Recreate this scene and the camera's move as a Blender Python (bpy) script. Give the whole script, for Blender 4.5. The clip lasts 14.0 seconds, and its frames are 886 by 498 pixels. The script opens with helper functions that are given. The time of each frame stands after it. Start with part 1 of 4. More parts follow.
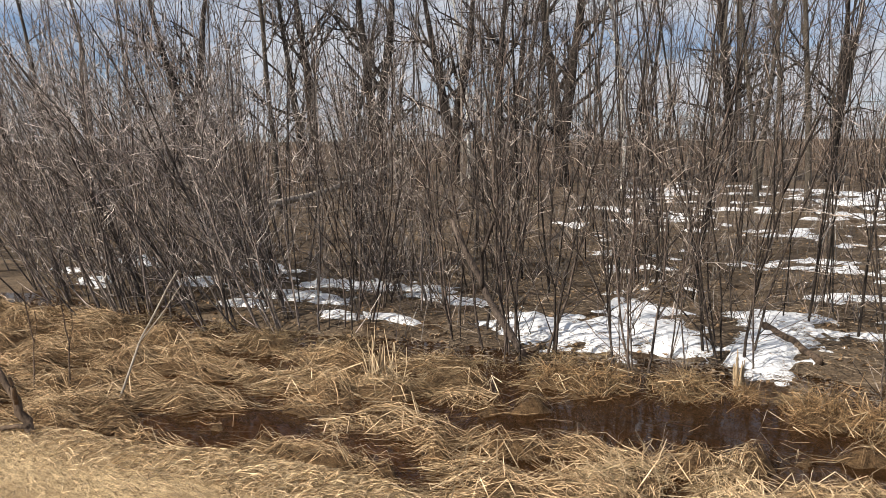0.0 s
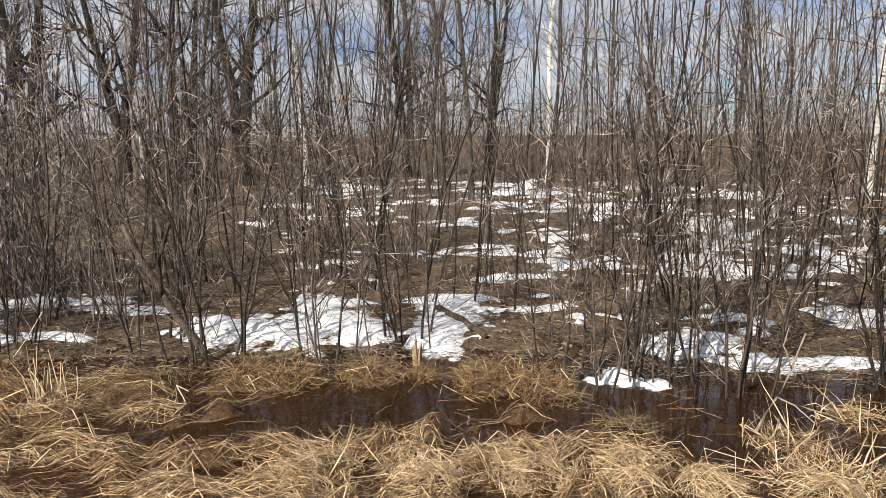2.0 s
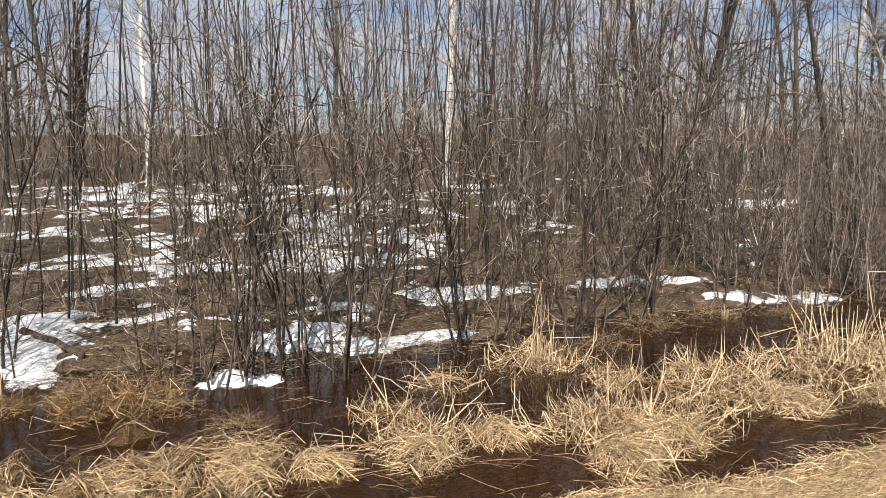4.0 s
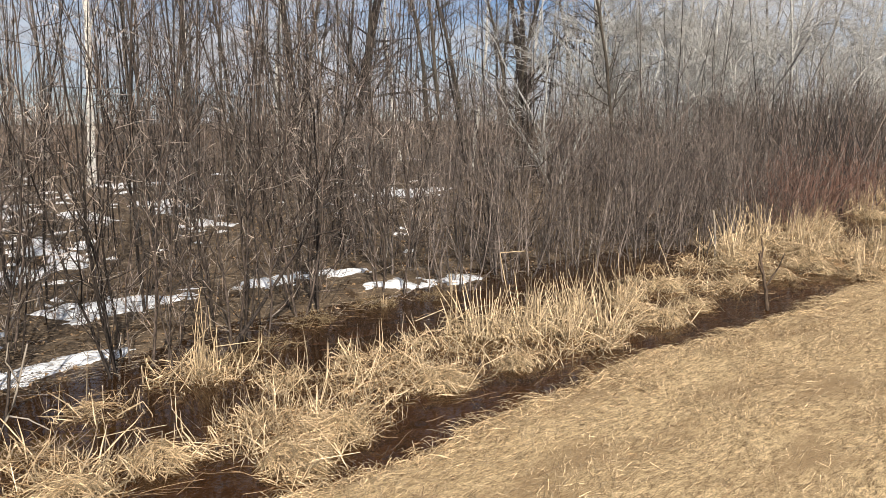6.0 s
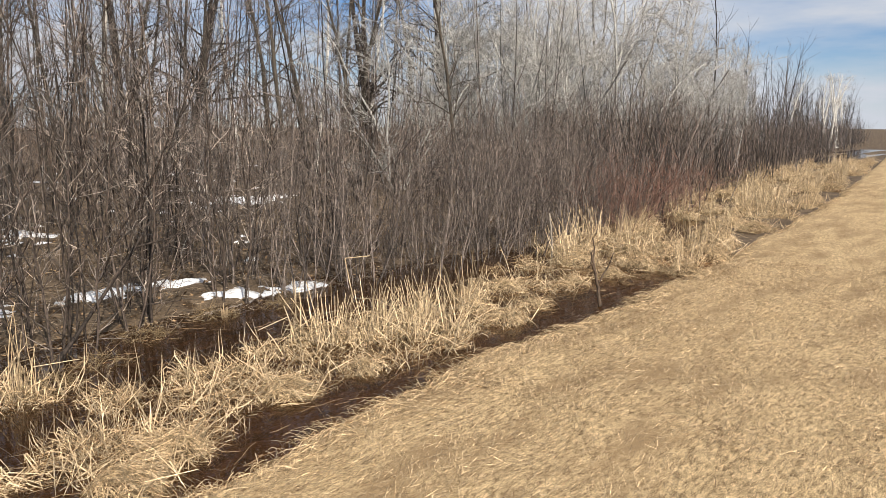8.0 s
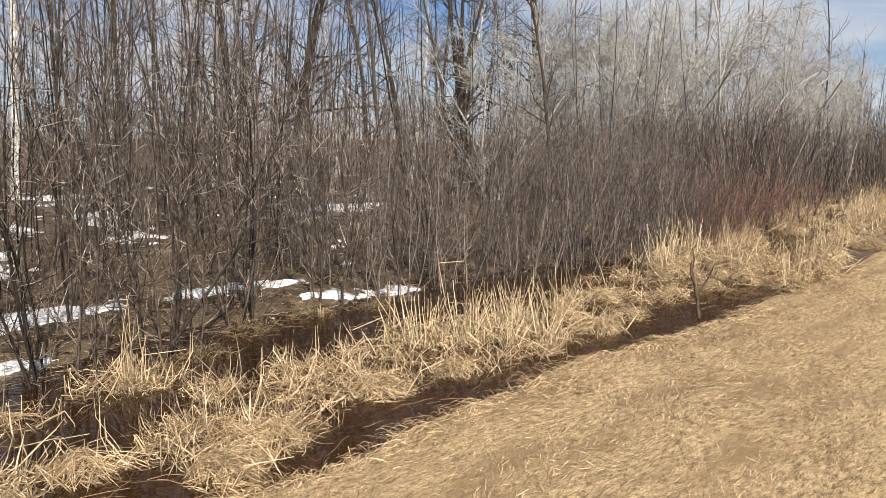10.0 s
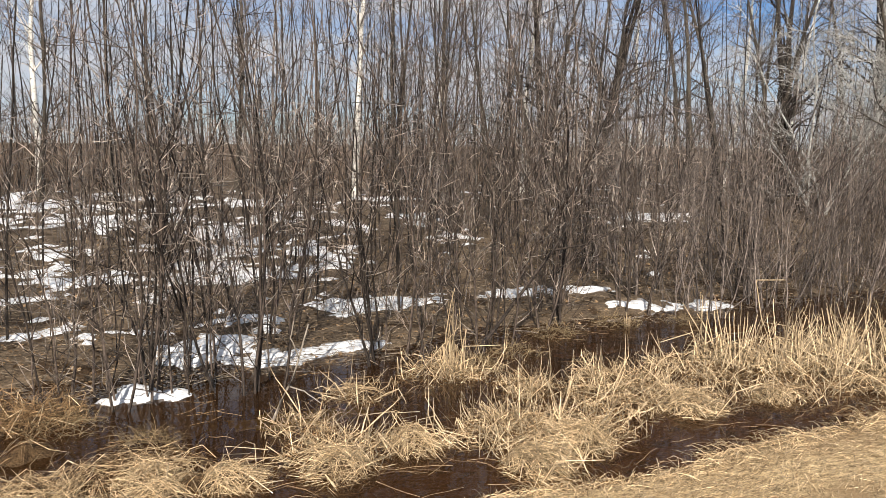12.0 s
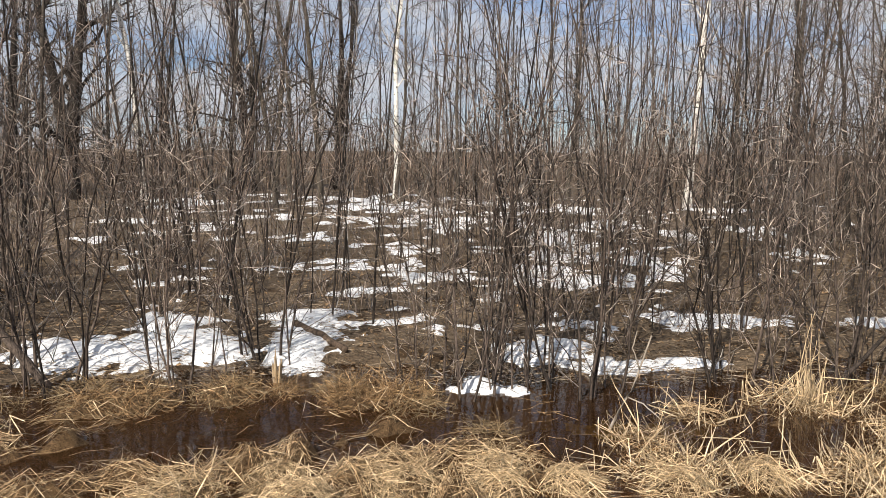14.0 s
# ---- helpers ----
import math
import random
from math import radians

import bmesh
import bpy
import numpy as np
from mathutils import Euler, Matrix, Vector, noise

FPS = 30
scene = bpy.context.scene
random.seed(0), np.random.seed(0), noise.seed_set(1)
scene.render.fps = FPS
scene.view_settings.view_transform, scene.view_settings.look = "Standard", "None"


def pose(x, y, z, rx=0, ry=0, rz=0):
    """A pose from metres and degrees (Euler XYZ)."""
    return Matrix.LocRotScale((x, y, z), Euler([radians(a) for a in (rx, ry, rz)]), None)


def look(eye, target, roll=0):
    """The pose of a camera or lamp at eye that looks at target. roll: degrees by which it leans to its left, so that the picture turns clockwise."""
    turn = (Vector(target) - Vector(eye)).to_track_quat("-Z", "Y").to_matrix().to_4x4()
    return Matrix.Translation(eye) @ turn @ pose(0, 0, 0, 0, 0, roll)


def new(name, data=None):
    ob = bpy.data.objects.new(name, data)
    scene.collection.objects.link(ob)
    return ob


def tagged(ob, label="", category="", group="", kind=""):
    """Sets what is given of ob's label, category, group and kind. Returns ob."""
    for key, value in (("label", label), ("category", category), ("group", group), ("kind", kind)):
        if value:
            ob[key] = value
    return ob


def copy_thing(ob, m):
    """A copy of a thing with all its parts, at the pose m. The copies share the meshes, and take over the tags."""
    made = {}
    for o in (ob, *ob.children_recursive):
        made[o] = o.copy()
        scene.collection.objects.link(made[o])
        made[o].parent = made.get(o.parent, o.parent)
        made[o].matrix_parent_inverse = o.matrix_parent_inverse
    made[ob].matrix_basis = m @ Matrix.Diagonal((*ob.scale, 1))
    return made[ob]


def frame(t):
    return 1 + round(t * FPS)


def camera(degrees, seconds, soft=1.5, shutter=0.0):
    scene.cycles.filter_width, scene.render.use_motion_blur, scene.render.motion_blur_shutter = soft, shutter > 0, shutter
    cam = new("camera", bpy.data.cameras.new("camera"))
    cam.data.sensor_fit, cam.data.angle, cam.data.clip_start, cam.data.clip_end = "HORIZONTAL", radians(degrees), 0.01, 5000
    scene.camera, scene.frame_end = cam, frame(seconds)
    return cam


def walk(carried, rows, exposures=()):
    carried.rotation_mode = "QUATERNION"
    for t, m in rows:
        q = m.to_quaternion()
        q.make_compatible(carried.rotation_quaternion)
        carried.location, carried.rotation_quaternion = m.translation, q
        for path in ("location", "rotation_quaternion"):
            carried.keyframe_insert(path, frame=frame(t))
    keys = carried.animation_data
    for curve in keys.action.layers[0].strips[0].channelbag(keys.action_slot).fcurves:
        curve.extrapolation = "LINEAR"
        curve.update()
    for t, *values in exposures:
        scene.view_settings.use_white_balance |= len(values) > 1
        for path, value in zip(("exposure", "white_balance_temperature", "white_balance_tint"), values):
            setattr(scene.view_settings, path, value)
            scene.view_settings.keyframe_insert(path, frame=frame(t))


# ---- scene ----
cam = camera(60.0, 14.0, soft=0.5)
PATH = [
    (0, (-0.052, 0.054, 1.743), (-1.263, 1.62, 1.46), -0.4),
    (0.5, (-0.041, 0.043, 1.744), (-1.085, 1.724, 1.458), -0.4),
    (1, (-0.03, 0.038, 1.743), (-0.908, 1.812, 1.454), -0.6),
    (1.5, (-0.013, 0.035, 1.744), (-0.716, 1.885, 1.453), -0.6),
    (2, (0.02, 0.024, 1.754), (-0.479, 1.938, 1.458), -0.5),
    (2.5, (0.058, 0.007, 1.765), (-0.201, 1.968, 1.464), -0.5),
    (3, (0.069, 0.001, 1.764), (0.067, 1.978, 1.461), -0.4),
    (3.5, (0.07, -0.005, 1.764), (0.318, 1.956, 1.459), -0.3),
    (4, (0.099, -0.031, 1.764), (0.574, 1.888, 1.459), -0.4),
    (4.2, (0.092, -0.024, 1.768), (0.657, 1.87, 1.461), -0.3),
    (6.3, (0.202, -0.043, 1.84), (1.502, 1.439, 1.504), -0.4),
    (6.5, (0.207, -0.043, 1.839), (1.55, 1.401, 1.503), -0.3),
    (7, (0.214, -0.043, 1.837), (1.636, 1.323, 1.503), -0.2),
    (7.2, (0.22, -0.04, 1.838), (1.665, 1.301, 1.504), -0.1),
    (8.25, (0.226, -0.039, 1.785), (1.744, 1.225, 1.472), 0.1),
    (9.3, (0.224, -0.038, 1.729), (1.695, 1.286, 1.44), 0.2),
    (9.5, (0.215, -0.038, 1.732), (1.66, 1.314, 1.445), 0.3),
    (10, (0.204, -0.037, 1.734), (1.555, 1.41, 1.45), 0.4),
    (10.5, (0.181, -0.039, 1.738), (1.403, 1.52, 1.46), 0.4),
    (11, (0.141, -0.057, 1.743), (1.207, 1.613, 1.469), 0.5),
    (11.5, (0.086, -0.072, 1.745), (0.977, 1.697, 1.472), 0.5),
    (12, (0.046, -0.059, 1.747), (0.753, 1.792, 1.476), 0.5),
    (12.5, (0.001, -0.021, 1.751), (0.51, 1.894, 1.482), 0.6),
    (13, (-0.02, 0.012, 1.743), (0.283, 1.971, 1.48), 0.6),
    (13.5, (-0.051, 0.023, 1.725), (0.048, 2.004, 1.467), 0.6),
    (14, (-0.099, -0.005, 1.735), (-0.202, 1.976, 1.479), 0.5),
]
walk(cam, [(t, look(eye, target, roll)) for t, eye, target, roll in PATH])

# ---- world, sun, exposure ----
SUN_WAY = Vector((-0.30, -0.72, 0.60)).normalized()  # towards the sun
scene.view_settings.exposure = 0.46
world = bpy.data.worlds.new("spring_sky")
scene.world = world
world.use_nodes = True
wn, wl = world.node_tree.nodes, world.node_tree.links
wn.clear()
sky = wn.new("ShaderNodeTexSky")
sky.sky_type = "NISHITA"
sky.sun_disc = False
sky.sun_elevation = math.asin(SUN_WAY.z)
sky.sun_rotation = math.atan2(SUN_WAY.x, SUN_WAY.y)
sky.air_density, sky.dust_density, sky.ozone_density = 1.15, 0.05, 4.0
sky.altitude = 1500
coord = wn.new("ShaderNodeTexCoord")
squash = wn.new("ShaderNodeMapping")
squash.inputs["Scale"].default_value = (1.6, 1.6, 9.0)
squash.inputs["Location"].default_value = (3.1, 1.4, 0.7)
cloud_noise = wn.new("ShaderNodeTexNoise")
cloud_noise.inputs["Scale"].default_value = 1.7
cloud_noise.inputs["Detail"].default_value = 6.0
cloud_noise.inputs["Roughness"].default_value = 0.55
cloud_ramp = wn.new("ShaderNodeValToRGB")
cloud_ramp.color_ramp.elements[0].position = 0.28
cloud_ramp.color_ramp.elements[1].position = 0.58
cloud_mix = wn.new("ShaderNodeMixRGB")
cloud_mix.inputs["Color2"].default_value = (11.0, 11.6, 12.8, 1)
deep = wn.new("ShaderNodeMixRGB")
deep.blend_type = "MULTIPLY"
deep.inputs["Fac"].default_value = 1.0
deep.inputs["Color2"].default_value = (1.12, 1.32, 1.62, 1)
background = wn.new("ShaderNodeBackground")
background.inputs["Strength"].default_value = 0.041
sky_out = wn.new("ShaderNodeOutputWorld")
wl.new(coord.outputs["Generated"], squash.inputs["Vector"])
wl.new(squash.outputs["Vector"], cloud_noise.inputs["Vector"])
wl.new(cloud_noise.outputs["Fac"], cloud_ramp.inputs["Fac"])
wl.new(cloud_ramp.outputs["Color"], cloud_mix.inputs["Fac"])
wl.new(sky.outputs["Color"], deep.inputs["Color1"])
wl.new(deep.outputs["Color"], cloud_mix.inputs["Color1"])
wl.new(cloud_mix.outputs["Color"], background.inputs["Color"])
wl.new(background.outputs["Background"], sky_out.inputs["Surface"])

sun_data = bpy.data.lights.new("sun", "SUN")
sun_data.energy, sun_data.angle, sun_data.color = 5.0, radians(0.55), (1.0, 0.915, 0.79)
sun = new("sun", sun_data)
sun.matrix_world = look(SUN_WAY * 30, (0, 0, 0))

# ---- materials ----


def surface(name, low, high, scale=8.0, rough=0.85, stretch=(1, 1, 1), bump=0.3, fine=6.0, per="", spread=0.35,
            spots=None, spot_scale=20.0, spot_at=0.6, bump_dist=0.01, spec=0.25, spot_soft=0.05, skew=1.0):
    """A rough natural surface: two scales of noise between two colours, fine relief, and a shift in tone piece by piece
    (skew above 1: most pieces dark, few bright)."""
    m = bpy.data.materials.new(name)
    m.use_nodes = True
    n, l = m.node_tree.nodes, m.node_tree.links
    bsdf = n["Principled BSDF"]
    bsdf.inputs["Roughness"].default_value = rough
    bsdf.inputs["Specular IOR Level"].default_value = spec
    tc, mp = n.new("ShaderNodeTexCoord"), n.new("ShaderNodeMapping")
    mp.inputs["Scale"].default_value = stretch
    l.new(tc.outputs["Object"], mp.inputs["Vector"])
    big, small, ramp = n.new("ShaderNodeTexNoise"), n.new("ShaderNodeTexNoise"), n.new("ShaderNodeValToRGB")
    big.inputs["Scale"].default_value, small.inputs["Scale"].default_value = scale, scale * fine
    big.inputs["Detail"].default_value, small.inputs["Detail"].default_value = 4, 3
    for t in (big, small):
        l.new(mp.outputs["Vector"], t.inputs["Vector"])
    add = n.new("ShaderNodeMath")
    add.operation = "MULTIPLY_ADD"
    add.inputs[1].default_value, add.inputs[2].default_value = 0.5, 0.0
    l.new(small.outputs["Fac"], add.inputs[0])
    half = n.new("ShaderNodeMath")
    half.operation = "MULTIPLY_ADD"
    half.inputs[1].default_value = 0.5
    l.new(big.outputs["Fac"], half.inputs[0])
    l.new(add.outputs[0], half.inputs[2])
    ramp.color_ramp.elements[0].position, ramp.color_ramp.elements[1].position = 0.36, 0.64
    ramp.color_ramp.elements[0].color, ramp.color_ramp.elements[1].color = (*low, 1), (*high, 1)
    l.new(half.outputs[0], ramp.inputs["Fac"])
    colour = ramp.outputs["Color"]
    if spots:
        sp, sr, sm = n.new("ShaderNodeTexNoise"), n.new("ShaderNodeValToRGB"), n.new("ShaderNodeMixRGB")
        sp.inputs["Scale"].default_value, sp.inputs["Detail"].default_value = spot_scale, 5
        l.new(mp.outputs["Vector"], sp.inputs["Vector"])
        sr.color_ramp.elements[0].position, sr.color_ramp.elements[1].position = spot_at, spot_at + spot_soft
        l.new(sp.outputs["Fac"], sr.inputs["Fac"])
        l.new(sr.outputs["Color"], sm.inputs["Fac"])
        l.new(colour, sm.inputs["Color1"])
        sm.inputs["Color2"].default_value = (*spots, 1)
        colour = sm.outputs["Color"]
    if per:
        hsv, rng = n.new("ShaderNodeHueSaturation"), n.new("ShaderNodeMapRange")
        rng.inputs["To Min"].default_value, rng.inputs["To Max"].default_value = 1 - spread, 1 + spread
        power = n.new("ShaderNodeMath")
        power.operation = "POWER"
        power.inputs[1].default_value = skew
        if per == "island":
            l.new(n.new("ShaderNodeNewGeometry").outputs["Random Per Island"], power.inputs[0])
        else:
            l.new(n.new("ShaderNodeObjectInfo").outputs["Random"], power.inputs[0])
        l.new(power.outputs[0], rng.inputs["Value"])
        l.new(rng.outputs["Result"], hsv.inputs["Value"])
        l.new(colour, hsv.inputs["Color"])
        colour = hsv.outputs["Color"]
    l.new(colour, bsdf.inputs["Base Color"])
    if bump:
        bp = n.new("ShaderNodeBump")
        bp.inputs["Strength"].default_value, bp.inputs["Distance"].default_value = bump, bump_dist
        l.new(small.outputs["Fac"], bp.inputs["Height"])
        l.new(bp.outputs["Normal"], bsdf.inputs["Normal"])
    return m


STRAW = surface("dry_straw", (0.24, 0.155, 0.078), (0.76, 0.585, 0.365), 30, 0.75, per="island", spread=0.65, bump=0, skew=1.35)
STRAW_OLD = surface("old_brown_straw", (0.136, 0.0765, 0.0357), (0.374, 0.246, 0.128), 30, 0.8, per="island", spread=0.65, bump=0, skew=1.5)
STRAW_MID = surface("weathered_straw", (0.18, 0.11, 0.054), (0.72, 0.53, 0.32), 30, 0.8, per="island", spread=0.7, bump=0, skew=1.6)
STRAW_DARK = surface("trodden_straw", (0.12, 0.075, 0.038), (0.30, 0.20, 0.11), 30, 0.9, per="island", spread=0.5, bump=0)
LITTER_STRAW = surface("fallen_grass_brown", (0.085, 0.0629, 0.0442), (0.34, 0.268, 0.191), 20, 0.9, per="island", spread=0.75, bump=0, skew=1.6)
STRAW_GREY = surface("grey_green_straw", (0.111, 0.0782, 0.0425), (0.306, 0.223, 0.126), 30, 0.8, per="island", spread=0.45, bump=0)
REED = surface("pale_reed", (0.28, 0.19, 0.10), (0.80, 0.635, 0.42), 25, 0.65, per="island", spread=0.6, bump=0, skew=1.3)
THATCH = surface("matted_thatch", (0.036, 0.02, 0.0088), (0.208, 0.128, 0.0624), 26, 0.95, (0.6, 1.4, 1), 1.0, 5, bump_dist=0.03)
PATH_MAT = surface("worn_dry_grass", (0.162, 0.103, 0.0494), (0.855, 0.636, 0.361), 30, 0.95, (0.5, 1.5, 1), 1.0, 4,
                   spots=(0.33, 0.225, 0.12), spot_scale=2.2, spot_at=0.46, spot_soft=0.22, bump_dist=0.02)
FLOOR_MAT = surface("forest_litter", (0.048, 0.0336, 0.0224), (0.176, 0.128, 0.084), 3.0, 0.95, (1, 1, 1), 0.9, 14,
                    spots=(0.05, 0.03, 0.015), spot_scale=2.2, spot_at=0.57, bump_dist=0.03)
MUD_MAT = surface("ditch_mud", (0.102, 0.051, 0.0204), (0.306, 0.166, 0.068), 4.0, 0.9, (1, 2, 1), 0.6, 9,
                  spots=(0.09, 0.05, 0.022), spot_scale=3.0, spot_at=0.56, bump_dist=0.02)
# Silt, its colour darkened to stand in for light lost in deep water.
DEEP_SILT_MAT = surface("silt_darkened_for_depth", (0.018, 0.011, 0.006), (0.07, 0.042, 0.022), 4.0, 0.9, (1, 1, 1), 0.6, 9, bump_dist=0.02)
LEAF_MAT = surface("dead_leaf", (0.12, 0.075, 0.04), (0.30, 0.20, 0.115), 12, 0.9, per="island", spread=0.5, bump=0)
BARK_SHRUB = surface("shrub_bark", (0.0128, 0.0096, 0.008), (0.136, 0.104, 0.0848), 30, 0.85, (1, 1, 0.25), 0.4, 4,
                     per="object", spread=0.6, bump_dist=0.004, skew=1.5)
BARK_SILVER = surface("grey_shrub_bark", (0.032, 0.026, 0.023), (0.28, 0.23, 0.20), 30, 0.8, (1, 1, 0.25), 0.4, 4,
                      per="object", spread=0.6, bump_dist=0.004, skew=1.4)
TWIG = surface("brown_twig", (0.0246, 0.018, 0.0139), (0.279, 0.213, 0.172), 12, 0.45, per="island", spread=0.85, bump=0, spec=0.8, skew=1.9)
TWIG_GREY = surface("grey_twig", (0.0322, 0.0248, 0.0202), (0.478, 0.396, 0.331), 12, 0.45, per="island", spread=0.85, bump=0, spec=0.8, skew=1.5)
TWIG_SILVER = surface("silver_grey_twig", (0.07, 0.058, 0.052), (0.68, 0.59, 0.535), 12, 0.45, per="island", spread=0.8, bump=0, spec=0.8, skew=1.3)
TWIG_PALE = surface("pale_grey_twig", (0.17, 0.162, 0.15), (0.55, 0.535, 0.505), 12, 0.65, per="island", spread=0.55, bump=0)
TWIG_RED = surface("red_twig", (0.13, 0.075, 0.058), (0.25, 0.145, 0.11), 12, 0.6, per="island", spread=0.35, bump=0)
BRUSH_MAT = surface("far_brush", (0.0553, 0.0382, 0.0289), (0.187, 0.138, 0.106), 1.2, 0.85, per="island", spread=0.8, bump=0, skew=1.4)
BARK_POLE = surface("sapling_bark", (0.0112, 0.0088, 0.0072), (0.0704, 0.0544, 0.044), 18, 0.8, (1, 1, 0.3), 0.4, 4,
                    per="object", spread=0.75, bump_dist=0.004, skew=1.8)
WOODS_MAT = surface("far_grey_bark", (0.0255, 0.0213, 0.0179), (0.221, 0.187, 0.162), 6, 0.8, per="island", spread=0.8, bump=0, skew=1.8)
BARK_DARK = surface("old_tree_bark", (0.0102, 0.00807, 0.0068), (0.0527, 0.0416, 0.0348), 9, 0.95, (1, 1, 0.16), 1.0, 5, bump_dist=0.03)
BARK_GREEN = surface("poplar_bark", (0.03, 0.025, 0.02), (0.105, 0.088, 0.07), 7, 0.9, (1, 1, 0.3), 0.6, 5,
                     spots=(0.08, 0.065, 0.05), spot_scale=9, spot_at=0.58, bump_dist=0.02)
BARK_BIRCH = surface("birch_bark", (0.58, 0.55, 0.50), (0.82, 0.79, 0.74), 5, 0.7, (1, 1, 1.8), 0.3, 5,
                     spots=(0.06, 0.05, 0.045), spot_scale=7, spot_at=0.60, bump_dist=0.01)
DEAD_WOOD = surface("weathered_wood", (0.20, 0.17, 0.14), (0.44, 0.38, 0.31), 10, 0.85, (1, 1, 0.3), 0.6, 6, bump_dist=0.01)
ROTTEN = surface("rotten_dark_wood", (0.05, 0.035, 0.025), (0.17, 0.12, 0.085), 12, 0.9, (1, 1, 0.3), 0.9, 5, bump_dist=0.02)
STUMP_MAT = surface("split_stump_wood", (0.24, 0.17, 0.10), (0.46, 0.35, 0.22), 22, 0.85, (1, 1, 0.15), 0.7, 4, bump_dist=0.01)

SNOW_MAT = surface("old_snow", (0.60, 0.62, 0.65), (0.84, 0.84, 0.86), 3.0, 0.6, (1, 1, 1), 0.5, 12,
                   spots=(0.34, 0.28, 0.22), spot_scale=16, spot_at=0.64, bump_dist=0.03)
SNOW_MAT.node_tree.nodes["Principled BSDF"].inputs["Subsurface Weight"].default_value = 0.0

WATER_MAT = bpy.data.materials.new("bog_water")
WATER_MAT.use_nodes = True
n, l = WATER_MAT.node_tree.nodes, WATER_MAT.node_tree.links
n.clear()
clear, gloss, fres, both, out = (n.new("ShaderNode" + k) for k in
                                 ("BsdfTransparent", "BsdfGlossy", "Fresnel", "MixShader", "OutputMaterial"))
clear.inputs["Color"].default_value = (0.84, 0.60, 0.36, 1)
gloss.inputs["Roughness"].default_value = 0.02
fres.inputs["IOR"].default_value = 1.33
ripple, rbump = n.new("ShaderNodeTexNoise"), n.new("ShaderNodeBump")
ripple.inputs["Scale"].default_value, ripple.inputs["Detail"].default_value = 7.0, 2.0
rbump.inputs["Strength"].default_value, rbump.inputs["Distance"].default_value = 0.06, 0.02
wc = n.new("ShaderNodeTexCoord")
l.new(wc.outputs["Object"], ripple.inputs["Vector"])
l.new(ripple.outputs["Fac"], rbump.inputs["Height"])
l.new(rbump.outputs["Normal"], gloss.inputs["Normal"])
l.new(rbump.outputs["Normal"], fres.inputs["Normal"])
l.new(fres.outputs["Fac"], both.inputs["Fac"])
murk, cloudy = n.new("ShaderNodeBsdfDiffuse"), n.new("ShaderNodeMixShader")
murk.inputs["Color"].default_value = (0.075, 0.038, 0.017, 1)
cloudy.inputs["Fac"].default_value = 0.3
l.new(clear.outputs["BSDF"], cloudy.inputs[1])
l.new(murk.outputs["BSDF"], cloudy.inputs[2])
l.new(cloudy.outputs["Shader"], both.inputs[1])
l.new(gloss.outputs["BSDF"], both.inputs[2])
l.new(both.outputs["Shader"], out.inputs["Surface"])

# ---- mesh tools ----
RNG = np.random.default_rng(7)


def mesh_of(name, verts, quads, material, smooth=False):
    me = bpy.data.meshes.new(name)
    verts, quads = np.asarray(verts, np.float32), np.asarray(quads, np.int32)
    me.vertices.add(len(verts))
    me.vertices.foreach_set("co", verts.ravel())
    me.loops.add(quads.size)
    me.loops.foreach_set("vertex_index", quads.ravel())
    me.polygons.add(len(quads))
    me.polygons.foreach_set("loop_start", np.arange(0, quads.size, quads.shape[1], dtype=np.int32))
    me.polygons.foreach_set("use_smooth", np.full(len(quads), smooth, bool))
    me.update(calc_edges=True)
    me.materials.append(material)
    return me


def unit(v):
    return v / np.maximum(np.linalg.norm(v, axis=-1, keepdims=True), 1e-9)


def tubes(paths, radii, sides=3):
    """Tubes round the polylines paths (N, K, 3) with radii (N, K): vertices and quads."""
    N, K, _ = paths.shape
    tangent = unit(np.gradient(paths, axis=1))
    ref = np.where(np.abs(tangent[..., 2:3]) > 0.9, [1.0, 0, 0], [0, 0, 1.0])
    a = unit(np.cross(tangent, ref))
    b = np.cross(tangent, a)
    ang = np.arange(sides) * 2 * np.pi / sides
    ring = a[:, :, None] * np.cos(ang)[:, None] + b[:, :, None] * np.sin(ang)[:, None]
    verts = (paths[:, :, None] + ring * radii[:, :, None, None]).reshape(-1, 3)
    i = (np.arange(N)[:, None, None] * K + np.arange(K - 1)[None, :, None]) * sides
    s, s2 = np.arange(sides), (np.arange(sides) + 1) % sides
    quads = np.stack([i + s, i + s2, i + sides + s2, i + sides + s], -1).reshape(-1, 4)
    return verts, quads


def strips(paths, width, side=None):
    """Flat blades along the polylines, tapering to a tip."""
    N, K, _ = paths.shape
    tangent = unit(np.gradient(paths, axis=1))
    if side is None:
        side = unit(np.cross(tangent, unit(RNG.normal(size=(N, 1, 3)) * [1, 1, 0.4])))
    taper = np.concatenate([np.linspace(0.8, 1, K // 2), np.linspace(1, 0.15, K - K // 2)])
    w = width[:, None, None] * taper[None, :, None] * 0.5
    verts = np.stack([paths - side * w, paths + side * w], 2).reshape(-1, 3)
    i = (np.arange(N)[:, None] * K + np.arange(K - 1)[None, :]) * 2
    quads = np.stack([i, i + 1, i + 3, i + 2], -1).reshape(-1, 4)
    return verts, quads


def joined(*pieces):
    verts, quads, base = [], [], 0
    for v, q in pieces:
        verts.append(v)
        quads.append(q + base)
        base += len(v)
    return np.concatenate(verts), np.concatenate(quads)


